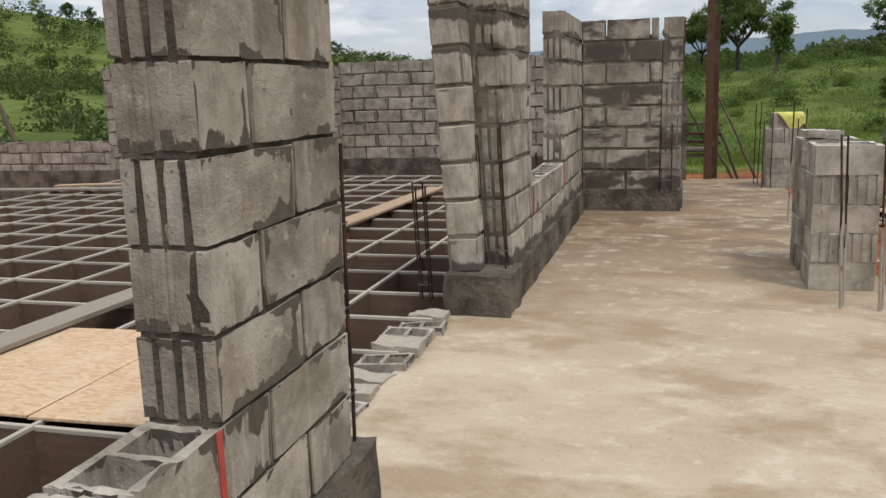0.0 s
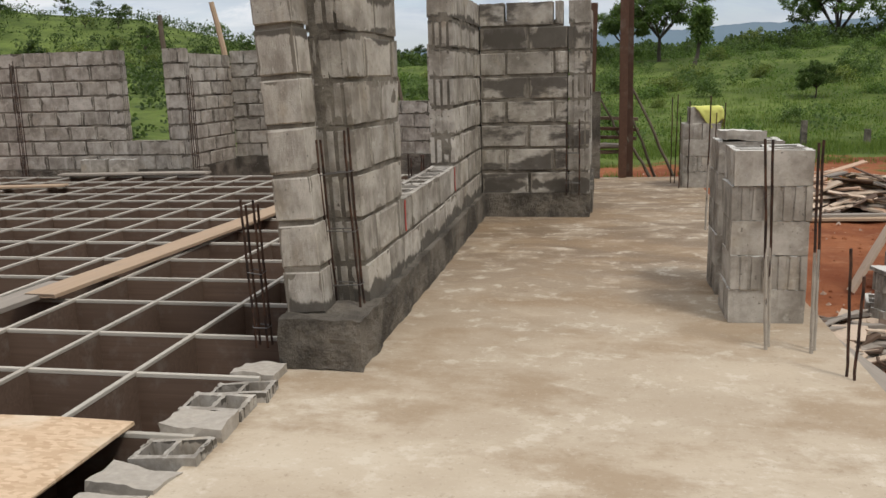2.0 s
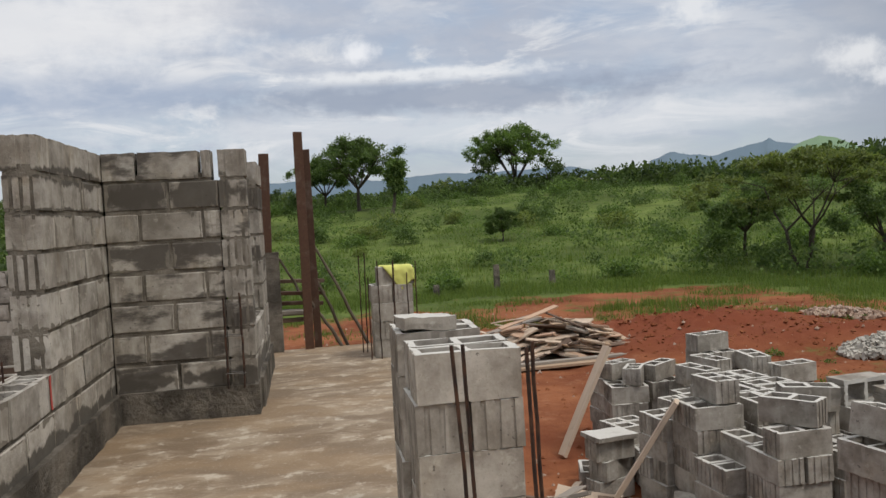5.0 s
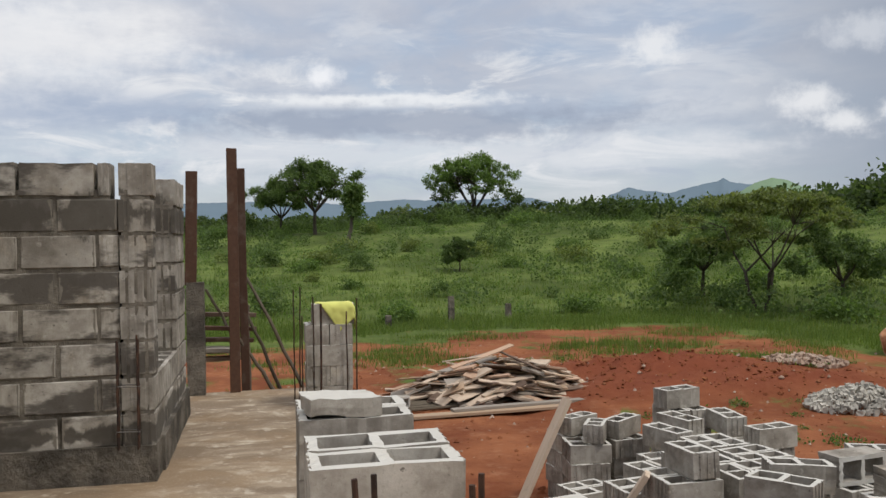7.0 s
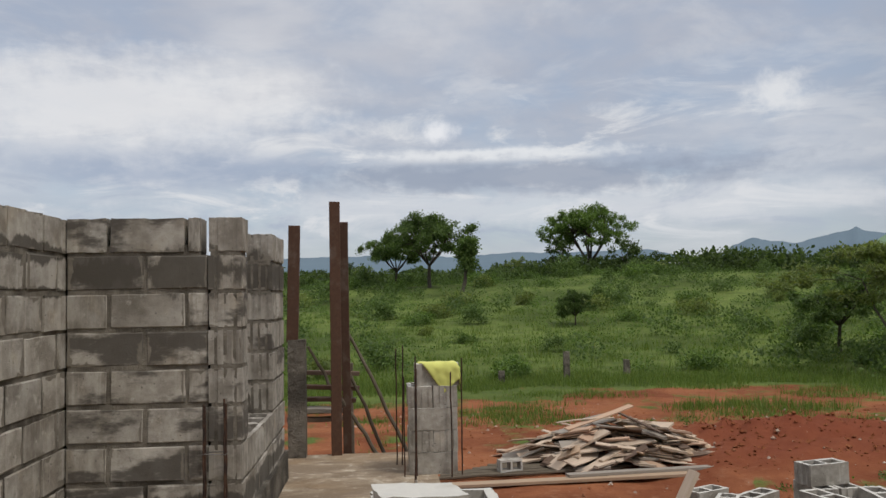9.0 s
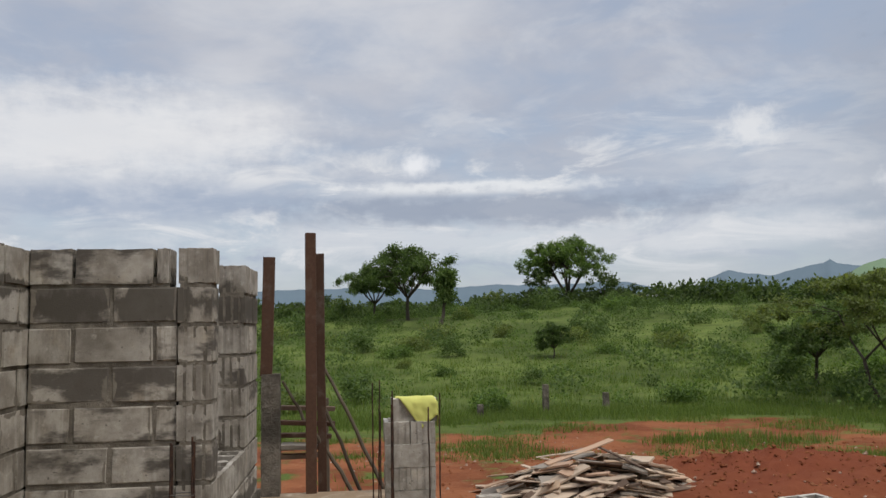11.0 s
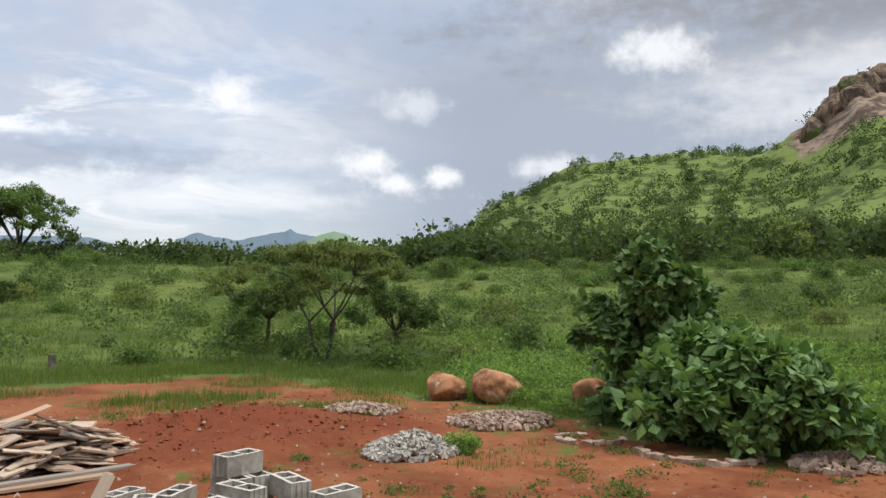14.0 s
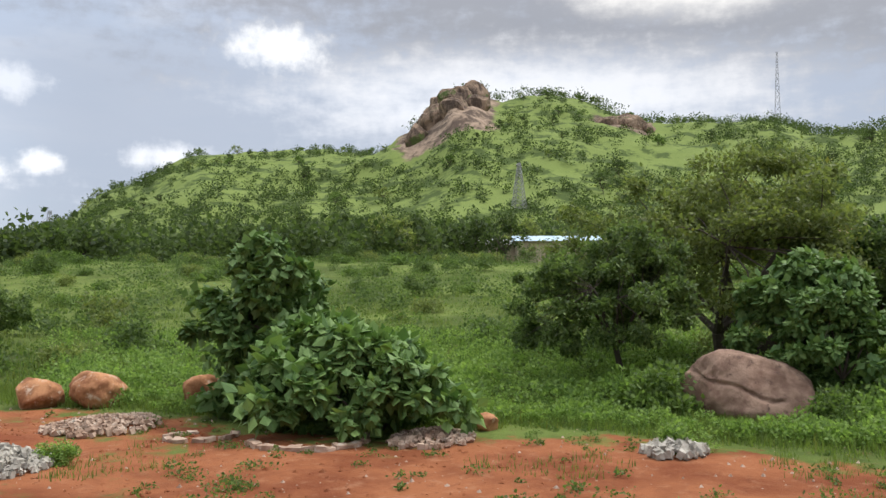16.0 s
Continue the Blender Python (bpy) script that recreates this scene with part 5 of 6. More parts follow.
def broken_slab():
    """A cracked flat piece of block lying on the pillar."""
    bm = bmesh.new()
    rough_box(bm, -0.12, 0.12, -0.1, 0.1, -0.03, 0.03, 0.03, 0.016, 4)
    ob = tagged(part("broken_block_piece", bm, M_LOOSE), "broken flat piece of block lying on a pillar", "rubble")
    ob.matrix_world = pose(1.41, 6.96, 1.034, 0, 0, 8)


broken_slab()


def slab_on_stack():
    """A flat cement tile on the low stack of loose blocks."""
    bm = bmesh.new()
    rough_box(bm, -0.24, 0.24, -0.17, 0.17, -0.022, 0.022, 0.05, 0.008, 9)
    ob = tagged(part("cement_tile", bm, M_LOOSE), "flat pale cement tile lying on loose blocks", "tile")
    ob.matrix_world = pose(3.81, 11.20, -0.80, 0, 2, 15)


slab_on_stack()


def rebar(x, y, z0, z1, lean=(0.0, 0.0), label="rusty vertical reinforcing bar", r=0.007, parent=None, rnd=random.Random(3)):
    bm = bmesh.new()
    n = 8
    pts = [(lean[0] * i / n + rnd.uniform(-0.003, 0.003), lean[1] * i / n + rnd.uniform(-0.003, 0.003), (z1 - z0) * i / n) for i in range(n + 1)]
    add_tube(bm, pts, [r] * (n + 1), 6)
    ob = part("rebar", bm, M_REBAR, parent)
    ob.location = (x, y, z0)
    if parent is None:
        tagged(ob, label, "rebar", "starter bars")
    return ob


for x, y, h, lx, ly in ((1.385, 5.73, 1.10, -0.05, 0.02), (1.405, 5.78, 1.09, -0.02, 0.03), (1.60, 5.69, 1.08, -0.02, 0.02), (1.625, 5.74, 1.09, -0.01, 0.02),
                        (1.685, 5.36, 0.62, -0.02, 0.0), (1.705, 5.31, 0.50, 0.01, 0.0), (1.485, 9.26, 1.22, 0.01, 0.0)):
    bar = rebar(x, y, -0.02, h, (lx, ly), "rusty reinforcing bar standing out of the slab")
    if 5.6 < y < 5.8 and h > 1.0 or y > 9:
        cm = bmesh.new()
        add_tube(cm, [(lx * k / 6 * 0.5, ly * k / 6 * 0.5, (h + 0.02) * k / 6 * 0.5) for k in range(7)], [0.0105, 0.0095, 0.0115, 0.009, 0.010, 0.0085, 0.0078], 7)
        part("cement_coat", cm, M_COAT, bar, "pale dried cement splashed on the bar")
for x, y, h, lx in ((1.50, 12.20, 0.90, 0.0), (1.44, 12.75, 1.12, 0.0), (1.49, 12.75, 1.15, 0.02), (1.61, 12.22, 1.08, 0.0), (1.93, 12.22, 0.93, 0.0), (2.03, 12.30, 1.05, 0.01)):
    rebar(x, y, -0.02, h, (lx, 0.0), "rusty bar tied round the far block pillar")


def bar_cage(x, y, w, d, z0, z1, label, lean=(0.0, 0.0)):
    """Four upright bars tied with wire stirrups."""
    cage = tagged(new("rebar_cage"), label, "rebar")
    cage.location = (x, y, z0)
    rnd = random.Random(int(x * 100))
    for sx in (-1, 1):
        for sy in (-1, 1):
            rebar(sx * w / 2, sy * d / 2, 0.0, (z1 - z0) * rnd.uniform(0.9, 1.0), lean, parent=cage, rnd=rnd)
    z = 0.12
    while z < (z1 - z0) * 0.8:
        bm = bmesh.new()
        k = z / (z1 - z0)
        loop = [(sx * w / 2 * 1.15 + lean[0] * k, sy * d / 2 * 1.15 + lean[1] * k, rnd.uniform(-0.01, 0.01)) for sx, sy in ((-1, -1), (1, -1), (1, 1), (-1, 1), (-1, -1))]
        add_tube(bm, loop, [0.0035] * 5, 5)
        part("stirrup", bm, M_WIRE, cage).location = (0, 0, z)
        z += 0.3
    return cage


bar_cage(-0.80, 5.49, 0.15, 0.07, 0.255, 1.22, "rusty bar cage in the pocket beside the wall end", (-0.04, -0.02))
bar_cage(-1.29, 5.47, 0.07, 0.06, 0.02, 0.88, "rusty starter bars standing in the formwork", (-0.03, 0.0))
bar_cage(-1.03, 8.35, 0.11, 0.10, -0.1, 0.82, "rusty starter bars behind the low wall")
bar_cage(0.25, 9.93, 0.13, 0.06, 0.24, 1.02, "rusty bar cage in front of the window pier", (0.0, 0.0))
bar_cage(-0.80, 2.62, 0.14, 0.08, 0.0, 1.30, "rusty bar cage at the end of the wall pier")
bar_cage(-5.96, 14.10, 0.07, 0.06, -0.1, 1.70, "rusty bars standing before the far wall")
bar_cage(-9.1, 14.10, 0.07, 0.06, -0.1, 1.95, "rusty bars standing before the far wall")


# the row of hollow blocks along the formwork's edge
def edge_blocks():
    rnd = random.Random(9)
    y = 2.75
    while y < 5.12:
        m = pose(-1.15 + rnd.uniform(-0.04, 0.04), y, -0.055 + rnd.uniform(-0.02, 0.02), rnd.uniform(-4, 4), rnd.uniform(-6, 6), rnd.uniform(-7, 7))
        if rnd.random() < 0.62:
            bm = bmesh.new()
            w, out = rnd.uniform(0.065, 0.10), rnd.uniform(0.10, 0.17)
            rough_box(bm, -out, 0.13, -w, w, -0.1, rnd.uniform(0.075, 0.11), 0.035, 0.018, y)
            ob = part("concrete_block", bm, M_COAT)
        else:
            ob = new("concrete_block", rnd.choice(HOLLOW[M_FAR.name]))
            m = m @ Matrix.Diagonal((0.72, 0.95, 1, 1))
        tagged(ob, "chipped block half cast into the slab edge", "block", "edge blocks")
        ob.matrix_world = m
        y += rnd.uniform(0.20, 0.27)


edge_blocks()


def red_mark(x, y, z, h):
    bm = bmesh.new()
    rough_box(bm, -0.0015, 0.0015, -0.012, 0.012, 0, h, 0.03, 0.004, x)
    tagged(part("paint_mark", bm, M_REDMARK), "faded red chalk line on the block wall", "marking", "chalk marks").location = (x, y, z)


red_mark(-0.697, 1.73, 0.47, 0.19)
red_mark(-0.697, 6.46, 0.49, 0.20)
red_mark(-0.697, 8.36, 0.49, 0.21)

# ---- posts, props and scaffold boards at the slab's end ----
board("wooden_post", M_POST, (3.0, 0.11, 0.05), pose(0.83, 13.36, 1.13, 0, -90, 0) @ pose(0, 0, 0, 90, 0, 0), "tall red-brown wooden post at the slab's end", "post", "scaffold posts", 3)
board("wooden_post", M_POST, (2.8, 0.09, 0.05), pose(0.925, 13.52, 1.03, 0, -90.4, 0) @ pose(0, 0, 0, 90, 0, 0), "second red-brown wooden post behind the first", "post", "scaffold posts", 4)
board("wooden_post", M_POST, (1.2, 0.12, 0.04), pose(0.40, 13.32, 1.78, 0, -88.6, 0) @ pose(0, 0, 0, 90, 0, 0), "leaning red-brown board above the concrete post", "post", "scaffold posts", 5)
cast("concrete_post", [(0.34, 0.52, 13.25, 13.42, -0.35, 1.20)], M_PLINTH, "grey concrete stub column at the slab's end", "column", 0.006, 0.1)
for (x, y, z, L, w, ang, m, s) in ((0.62, 13.55, 0.35, 0.62, 0.12, 2, M_SHUTTER, 1), (0.58, 13.60, 0.44, 0.5, 0.25, -4, M_GREYWOOD, 2), (0.62, 13.85, 0.40, 0.6, 0.22, 3, M_GREYWOOD, 3),
                                   (0.75, 13.72, 0.66, 0.6, 0.10, -6, M_POST, 4), (0.75, 13.9, 0.80, 0.6, 0.10, 4, M_SHUTTER, 5), (0.72, 13.66, 0.54, 0.6, 0.10, 2, M_POST, 6)):
    board("scaffold_board", m, (L, w, 0.045), pose(x, y, z, 0, 3 if s > 3 else 0, ang), "worn board nailed between the scaffold posts", "plank", "scaffold boards", s)


def pole(p, q, r, label, mat=M_POLE, group="props", name="prop_pole", seed=0):
    rnd = random.Random(seed)
    p, q = Vector(p), Vector(q)
    bm = bmesh.new()
    pts = [(q - p) * (i / 8) + Vector((rnd.uniform(-1, 1), rnd.uniform(-1, 1), rnd.uniform(-1, 1))) * 0.012 for i in range(9)]
    add_tube(bm, pts, [r * (1.1 - 0.35 * i / 8) for i in range(9)], 7)
    ob = tagged(part(name, bm, mat), label, "pole", group)
    ob.location = p
    return ob


pole((1.62, 13.75, -0.15), (0.93, 13.56, 1.30), 0.022, "slanting bush pole propping the post", seed=1)
pole((1.45, 13.95, -0.45), (0.90, 13.56, 1.00), 0.022, "slanting bush pole propping the post", seed=2)
pole((1.34, 13.65, -0.2), (0.88, 13.5, 0.55), 0.024, "slanting bush pole propping the post", seed=3)
pole((0.95, 13.9, 0.30), (0.50, 13.75, 1.10), 0.02, "slanting bush pole behind the posts", seed=4)
pole((0.95, 14.1, -1.1), (0.95, 14.1, 0.9), 0.04, "upright bush pole carrying the scaffold boards", seed=5)
# leaning poles behind the far walls
for i, (x0, y0, x1, y1, z1, r) in enumerate(((-6.7, 18.2, -7.3, 18.0, 3.1, 0.07), (-6.2, 18.6, -6.55, 18.6, 1.2, 0.05), (-8.6, 18.6, -8.7, 18.4, 2.9, 0.07), (-14.6, 17.2, -15.6, 17.0, 2.3, 0.07),
                                             (-17.4, 16.8, -17.9, 16.6, 2.6, 0.08), (-3.7, 18.3, -3.75, 18.2, 2.5, 0.07), (-3.3, 18.5, -3.55, 18.3, 1.5, 0.05), (-18.2, 17.2, -17.3, 17.0, 1.2, 0.07))):
    pole((x0, y0, -0.6), (x1, y1, z1), r, "leaning brown timber prop behind the far wall", M_FRESH if i in (0, 5) else M_POLE, "far props", seed=20 + i)
for x, y in ((-7.55, 13.75), (-7.05, 13.75)):
    ob = tagged(new("concrete_block", HOLLOW[M_LOOSE.name][0]), "pale loose block below the far window", "block", "loose blocks by the far wall")
    ob.matrix_world = pose(x, y, 0.20, 0, 0, 10)


# ---- yellow cloth on the far pillar ----
def cloth():
    """A square of cloth laid askew over the block: one corner hangs down in front, one side falls to the right."""
    n, w = 30, 0.47
    verts, faces = [], []
    c, si = math.cos(radians(38)), math.sin(radians(38))
    for i in range(n + 1):
        for j in range(n + 1):
            a, b = (i / n - 0.5) * w, (j / n - 0.5) * w
            u, v = a * c - b * si + 0.085, a * si + b * c - 0.02
            hx, hy = 0.17, 0.10
            ox, oy = max(0.0, abs(u) - hx), max(0.0, abs(v) - hy)
            fold = 0.007 * math.sin(u * 38 + v * 11) + 0.003 * math.sin(v * 61)
            x = math.copysign(min(abs(u), hx) + min(1, ox * 25) * (0.020 + abs(fold)), u)
            y = math.copysign(min(abs(v), hy) + min(1, oy * 25) * (0.020 + abs(fold)), v)
            z = -max(ox, oy) * 1.1 - 0.3 * min(ox, oy) + 0.35 * fold * (1 if ox + oy == 0 else 0.4)
            verts.append((x, y, z + 0.008))
    for i in range(n):
        for j in range(n):
            k = i * (n + 1) + j
            faces.append((k, k + 1, k + n + 2, k + n + 1))
    ob = link_mesh("cloth", verts, faces, M_CLOTH)
    for p in ob.data.polygons:
        p.use_smooth = True
    ob.modifiers.new("thickness", "SOLIDIFY").thickness = 0.004
    tagged(ob, "crumpled yellow cloth draped over the top block", "cloth")
    ob.matrix_world = pose(1.82, 12.40, 1.0, 0, 0, 3)


cloth()


# ---- heap of hollow blocks in the yard ----
def block_heap():
    """Loose blocks of 0.45 m in dry stacks, two to a course, each course turned a quarter; the heap is untidy on top."""
    rnd = random.Random(41)
    rows = {9.00: ((4.47, 6), (4.98, 5), (5.50, 6)), 9.48: ((4.26, 5), (4.84, 6), (5.38, 6), (6.00, 6)), 9.95: ((4.30, 6), (4.82, 6), (5.32, 5), (5.85, 5)),
            10.42: ((4.16, 5), (4.66, 6), (5.18, 6), (5.70, 5), (6.25, 5)), 10.90: ((4.55, 5), (5.10, 6), (5.66, 5)), 11.38: ((4.78, 5), (5.34, 5), (5.90, 6)),
            11.88: ((5.15, 5), (5.72, 5)), 12.36: ((5.55, 6),)}
    stacks = [(x + rnd.uniform(-0.02, 0.02), y, 6 + rnd.uniform(-5, 5), n, 0.0) for y, row in rows.items() for x, n in row]
    # a lower group behind the leaning board, and leaning stacks nearer the slab
    stacks += [(4.60, 12.75, -8, 4, 0.0), (5.08, 12.90, 10, 4, 0.0), (4.62, 13.25, 5, 4, 0.0), (4.22, 11.75, 12, 3, 0.0), (4.38, 11.25, -6, 3, 0.0)]
    stacks += [(4.62, 7.72, 12, 7, -0.034), (5.14, 7.92, 14, 7, -0.02), (4.80, 7.22, 10, 7, -0.03), (5.32, 7.40, 13, 6, -0.015)]
    label = "loose grey hollow block stacked in the yard heap"
    bare = ((5.38, 9.48), (5.50, 9.0), (4.62, 7.72), (5.55, 12.36))     # these carry a block of their own below
    for x, y, yaw, n, slip in stacks:
        crowned = any(math.hypot(x - bx, y - by) < 0.1 for bx, by in bare)
        flip = rnd.randrange(2)
        for c in range(n + 1):
            z = YARD + 0.12 + 0.2 * c
            for s in (-1, 1):
                if c == n and crowned or c == n - 1 and s == 1 and not crowned and rnd.random() < 0.30 or c == n and (s == 1 or rnd.random() < 0.62):
                    continue
                m = pose(x + slip * c + rnd.uniform(-0.012, 0.012), y + rnd.uniform(-0.012, 0.012), z, 0, 0, yaw + 90 * ((c + flip) % 2) + rnd.uniform(-2.5, 2.5))
                m = m @ pose(rnd.uniform(-0.01, 0.01), s * 0.112, 0)
                if c == n:
                    m = m @ pose(0, rnd.uniform(-0.05, 0.1), 0.01, 0, rnd.uniform(-2, 2), rnd.uniform(-35, 35))
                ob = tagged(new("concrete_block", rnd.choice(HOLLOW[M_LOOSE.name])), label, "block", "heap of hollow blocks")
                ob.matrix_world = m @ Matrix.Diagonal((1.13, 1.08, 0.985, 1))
    for x, y, z, rx, rz in ((3.92, 9.75, -1.335, 90, 60), (3.94, 9.73, -1.118, 90, 63), (3.80, 11.20, -1.335, 0, 20), (3.82, 11.22, -1.13, 0, 35), (3.81, 11.20, -0.93, 0, 12),
                            (3.72, 11.62, -1.335, 0, 75), (5.40, 9.46, -0.120, 90, 8), (5.50, 8.98, -0.120, 90, -4), (5.50, 12.38, -0.128, 0, 14), (4.40, 7.70, 0.085, 9, 100)):
        ob = tagged(new("concrete_block", HOLLOW[M_LOOSE.name][2]), "hollow block lying on its side" if rx else label, "block", "heap of hollow blocks")
        ob.matrix_world = pose(x, y, z, rx, 0, rz) @ Matrix.Diagonal((1.13, 1.08, 1, 1))


block_heap()


def leaning(mat, p, q, w, label, seed):
    """A plank whose ends are at p and q."""
    p, q = Vector(p), Vector(q)
    x = (q - p).normalized()
    y = Vector((0, 0, 1)).cross(x).normalized()
    m = Matrix((x, y, x.cross(y))).transposed().to_4x4()
    board("plank", mat, ((q - p).length, w, 0.045), Matrix.Translation((p + q) / 2) @ m, label, "plank", "leaning planks", seed)


M_PALE = material("pale_broken_board", paint_wood((0.47, 0.355, 0.25), (0.68, 0.55, 0.43), "X", 0.1), 0.85, 0.3, dist=0.004)
M_BOARD = material("pinkish_broken_board", paint_wood((0.40, 0.25, 0.16), (0.60, 0.42, 0.30), "X", 0.05), 0.85, 0.3, dist=0.004)
leaning(M_PALE, (3.73, 12.66, -1.41), (4.40, 12.80, -0.17), 0.15, "weathered plank leaning against the block heap", 6)
leaning(M_PALE, (3.52, 10.25, -1.10), (4.02, 10.0, -0.22), 0.12, "weathered plank leaning against the block heap", 7)
leaning(M_GREYWOOD, (1.84, 6.95, -0.22), (3.6, 5.9, -1.40), 0.26, "long plank sloping from the slab edge into the yard", 8)
leaning(M_SHUTTER, (1.84, 6.55, -0.45), (3.2, 5.75, -1.42), 0.22, "dark plank under the sloping plank", 9)


def scrap_pile(name, cx, cy, rx, ry, h, count, seed, lengths, mats, label, widths=(0.08, 0.10, 0.14, 0.2, 0.3)):
    pile = tagged(new(name), label, "wood pile")
    pile.location = (cx, cy, land(cx, cy))
    rnd = random.Random(seed)
    for i in range(count):
        d, a = math.sqrt(rnd.random()), rnd.uniform(0, 6.283)
        x, y = rx * d * math.cos(a), ry * d * math.sin(a)
        top = h * (1 - d ** 1.5)
        z = 0.04 + top * (0.25 + 0.75 * i / count)
        L = rnd.uniform(*lengths)
        slope = math.degrees(math.atan2(h, rx)) * rnd.uniform(0.3, 1.0) * d
        yaw = rnd.gauss(0, 32) if rnd.random() < 0.7 else rnd.uniform(0, 180)
        tilt = math.copysign(slope, x) * math.cos(radians(yaw)) + rnd.uniform(-11, 11)
        roll = rnd.uniform(-16, 16) - math.copysign(slope, y) * 0.8
        wide = rnd.choice(widths)
        board("plank", rnd.choice(mats), (L if wide < 0.25 else L * 0.6, wide, rnd.choice((0.02, 0.025, 0.04))), pose(x, y, z, roll, tilt, yaw), "", seed=seed * 100 + i, parent=pile, warp=0.008)
    return pile


scrap_pile("wood_pile", 5.55, 19.9, 1.95, 1.15, 0.84, 190, 3, (0.5, 1.8), (M_PALE, M_PALE, M_FRESH_X, M_GREYWOOD, M_PALE, M_SHUTTER, M_BOARD), "heap of pale broken shuttering boards on red soil", (0.07, 0.10, 0.16, 0.24, 0.34, 0.44))
scrap_pile("wood_pile", 3.25, 10.3, 0.85, 0.9, 0.32, 64, 4, (0.35, 1.0), (M_PALE, M_GREYWOOD, M_PALE, M_SHUTTER), "small heap of pale wood offcuts beside the blocks")
board("plank", M_FRESH_X, (4.2, 0.24, 0.05), pose(4.3, 18.2, land(4.3, 18.2) + 0.06, 0, 0, 4), "long pale plank lying before the wood heap", "plank", "planks on the ground", 12)
board("plank", M_GREYWOOD, (3.4, 0.18, 0.05), pose(6.0, 18.5, land(6.0, 18.5) + 0.05, 0, 0, 7), "grey plank lying before the wood heap", "plank", "planks on the ground", 13)
for i in range(9):
    pole((2.1 + 0.15 * i, 18.6 + 0.12 * i, YARD + 0.06), (5.4 + 0.1 * i, 18.9 + 0.09 * i, YARD + 0.07), 0.03, "bush pole lying on the red soil", group="poles on the ground", seed=60 + i)
ob = tagged(new("concrete_block", HOLLOW[M_LOOSE.name][0]), "loose grey block lying on the red soil by the poles", "block", "loose blocks in the yard")
ob.matrix_world = pose(3.45, 18.9, YARD + 0.18, 90, 0, 10)
for x, y, s in ((3.05, 8.75, 0.7), (3.3, 8.4, 0.5), (2.95, 8.2, 0.4), (2.7, 11.4, 0.5), (2.9, 12.6, 0.5)):
    bm = bmesh.new()
    rough_box(bm, -0.2 * s, 0.2 * s, -0.16 * s, 0.16 * s, -0.06 * s, 0.06 * s, 0.05, 0.02, x)
    ob = tagged(part("broken_block_piece", bm, M_LOOSE), "broken piece of grey block on the red soil", "rubble", "broken block pieces")
    ob.matrix_world = pose(x, y, YARD + 0.05, 8, 5, x * 90)


def panels():
    """Dirty metal shuttering sheets leaning in a row against the heap."""
    rnd = random.Random(6)
    for i in range(9):
        bm = bmesh.new()
        add_box(bm, -0.26, 0.26, -0.006, 0.006, 0, 0.8, 0.002)
        add_box(bm, -0.26, 0.26, -0.024, -0.0065, 0.0, 0.03, 0.002)
        add_box(bm, -0.26, 0.26, -0.024, -0.0065, 0.77, 0.8, 0.002)
        ob = tagged(part("form_panel", bm, M_PANEL), "splashed grey metal form panel leaning in a stack", "panel", "stacked form panels")
        ob.matrix_world = pose(3.55 + 0.085 * i, 8.25 - 0.04 * i, YARD + 0.02, -17 + rnd.uniform(-4, 4), rnd.uniform(-6, 6), 248 + rnd.uniform(-5, 5))


def paint_panel(g):
    co, r = own_place(g)
    co = g.put("ShaderNodeMapping", {"Vector": co, "Scale": (1.0, 1.0, 0.35)}).outputs[0]
    c = g.mix(g.step(g.noise(co, 16.0, 6, 0.68), 0.40, 0.56), (0.075, 0.073, 0.075), (0.46, 0.45, 0.43))
    return g.mix(g.step(g.noise(co, 3.0, 5), 0.6, 0.7), c, (0.15, 0.09, 0.06))


M_PANEL = material("splashed_metal", paint_panel, 0.55, 0.3, 30.0, metal=0.2, dist=0.004)
panels()


# ---- stones ----
def paint_crag(g):
    p = world_place(g)
    tall = g.put("ShaderNodeMapping", {"Vector": p, "Scale": (1.0, 1.0, 0.45)}).outputs[0]
    n = g.noise(tall, 0.30, 7, 0.68)
    c = g.mix(g.step(n, 0.38, 0.62), (0.085, 0.062, 0.050), (0.30, 0.215, 0.155))
    c = g.mix(g.step(g.noise(p, 0.12, 6, 0.65), 0.56, 0.66), c, (0.085, 0.115, 0.038))
    return c, n


M_CRAG = material("brown_crag_rock", paint_crag, 0.95, 1.0, dist=1.0, spec=0.1)
def boulder(name, x, y, size, mat, label, seed, group="", sink=0.15, turn=0.0, cut=0.0, name_cat="boulder"):
    bm = bmesh.new()
    bmesh.ops.create_icosphere(bm, subdivisions=4, radius=1.0)
    rnd = random.Random(int(seed * 10))
    cuts = [(Vector((rnd.gauss(0, 1), rnd.gauss(0, 1), rnd.gauss(0, 0.8))).normalized(), rnd.uniform(0.66, 0.88)) for _ in range(11)]
    for v in bm.verts:
        d = v.co.normalized()
        k = 1 + 0.22 * noise.noise(d * 1.3 + Vector((seed, 0, 0))) + 0.09 * noise.noise(d * 3.5 + Vector((0, seed, 0))) + 0.03 * noise.noise(d * 9.0)
        p = d * k
        for n, lim in cuts:
            over = p.dot(n) - lim
            if over > 0:
                p -= n * over * 0.88
        p *= 1.12
        p += noise.noise_vector(d * 6.0 + Vector((seed, 0, 0))) * 0.035
        v.co = Vector((p.x * size[0] / 2, p.y * size[1] / 2, p.z * size[2] / 2))
    ob = tagged(part(name, bm, mat), label, name_cat, group)
    for p in ob.data.polygons:
        p.use_smooth = name == "boulder"
    ob.location = (x, y, land(x, y) + size[2] / 2 - sink * size[2])
    ob.rotation_euler = (0, 0, turn)
    return ob


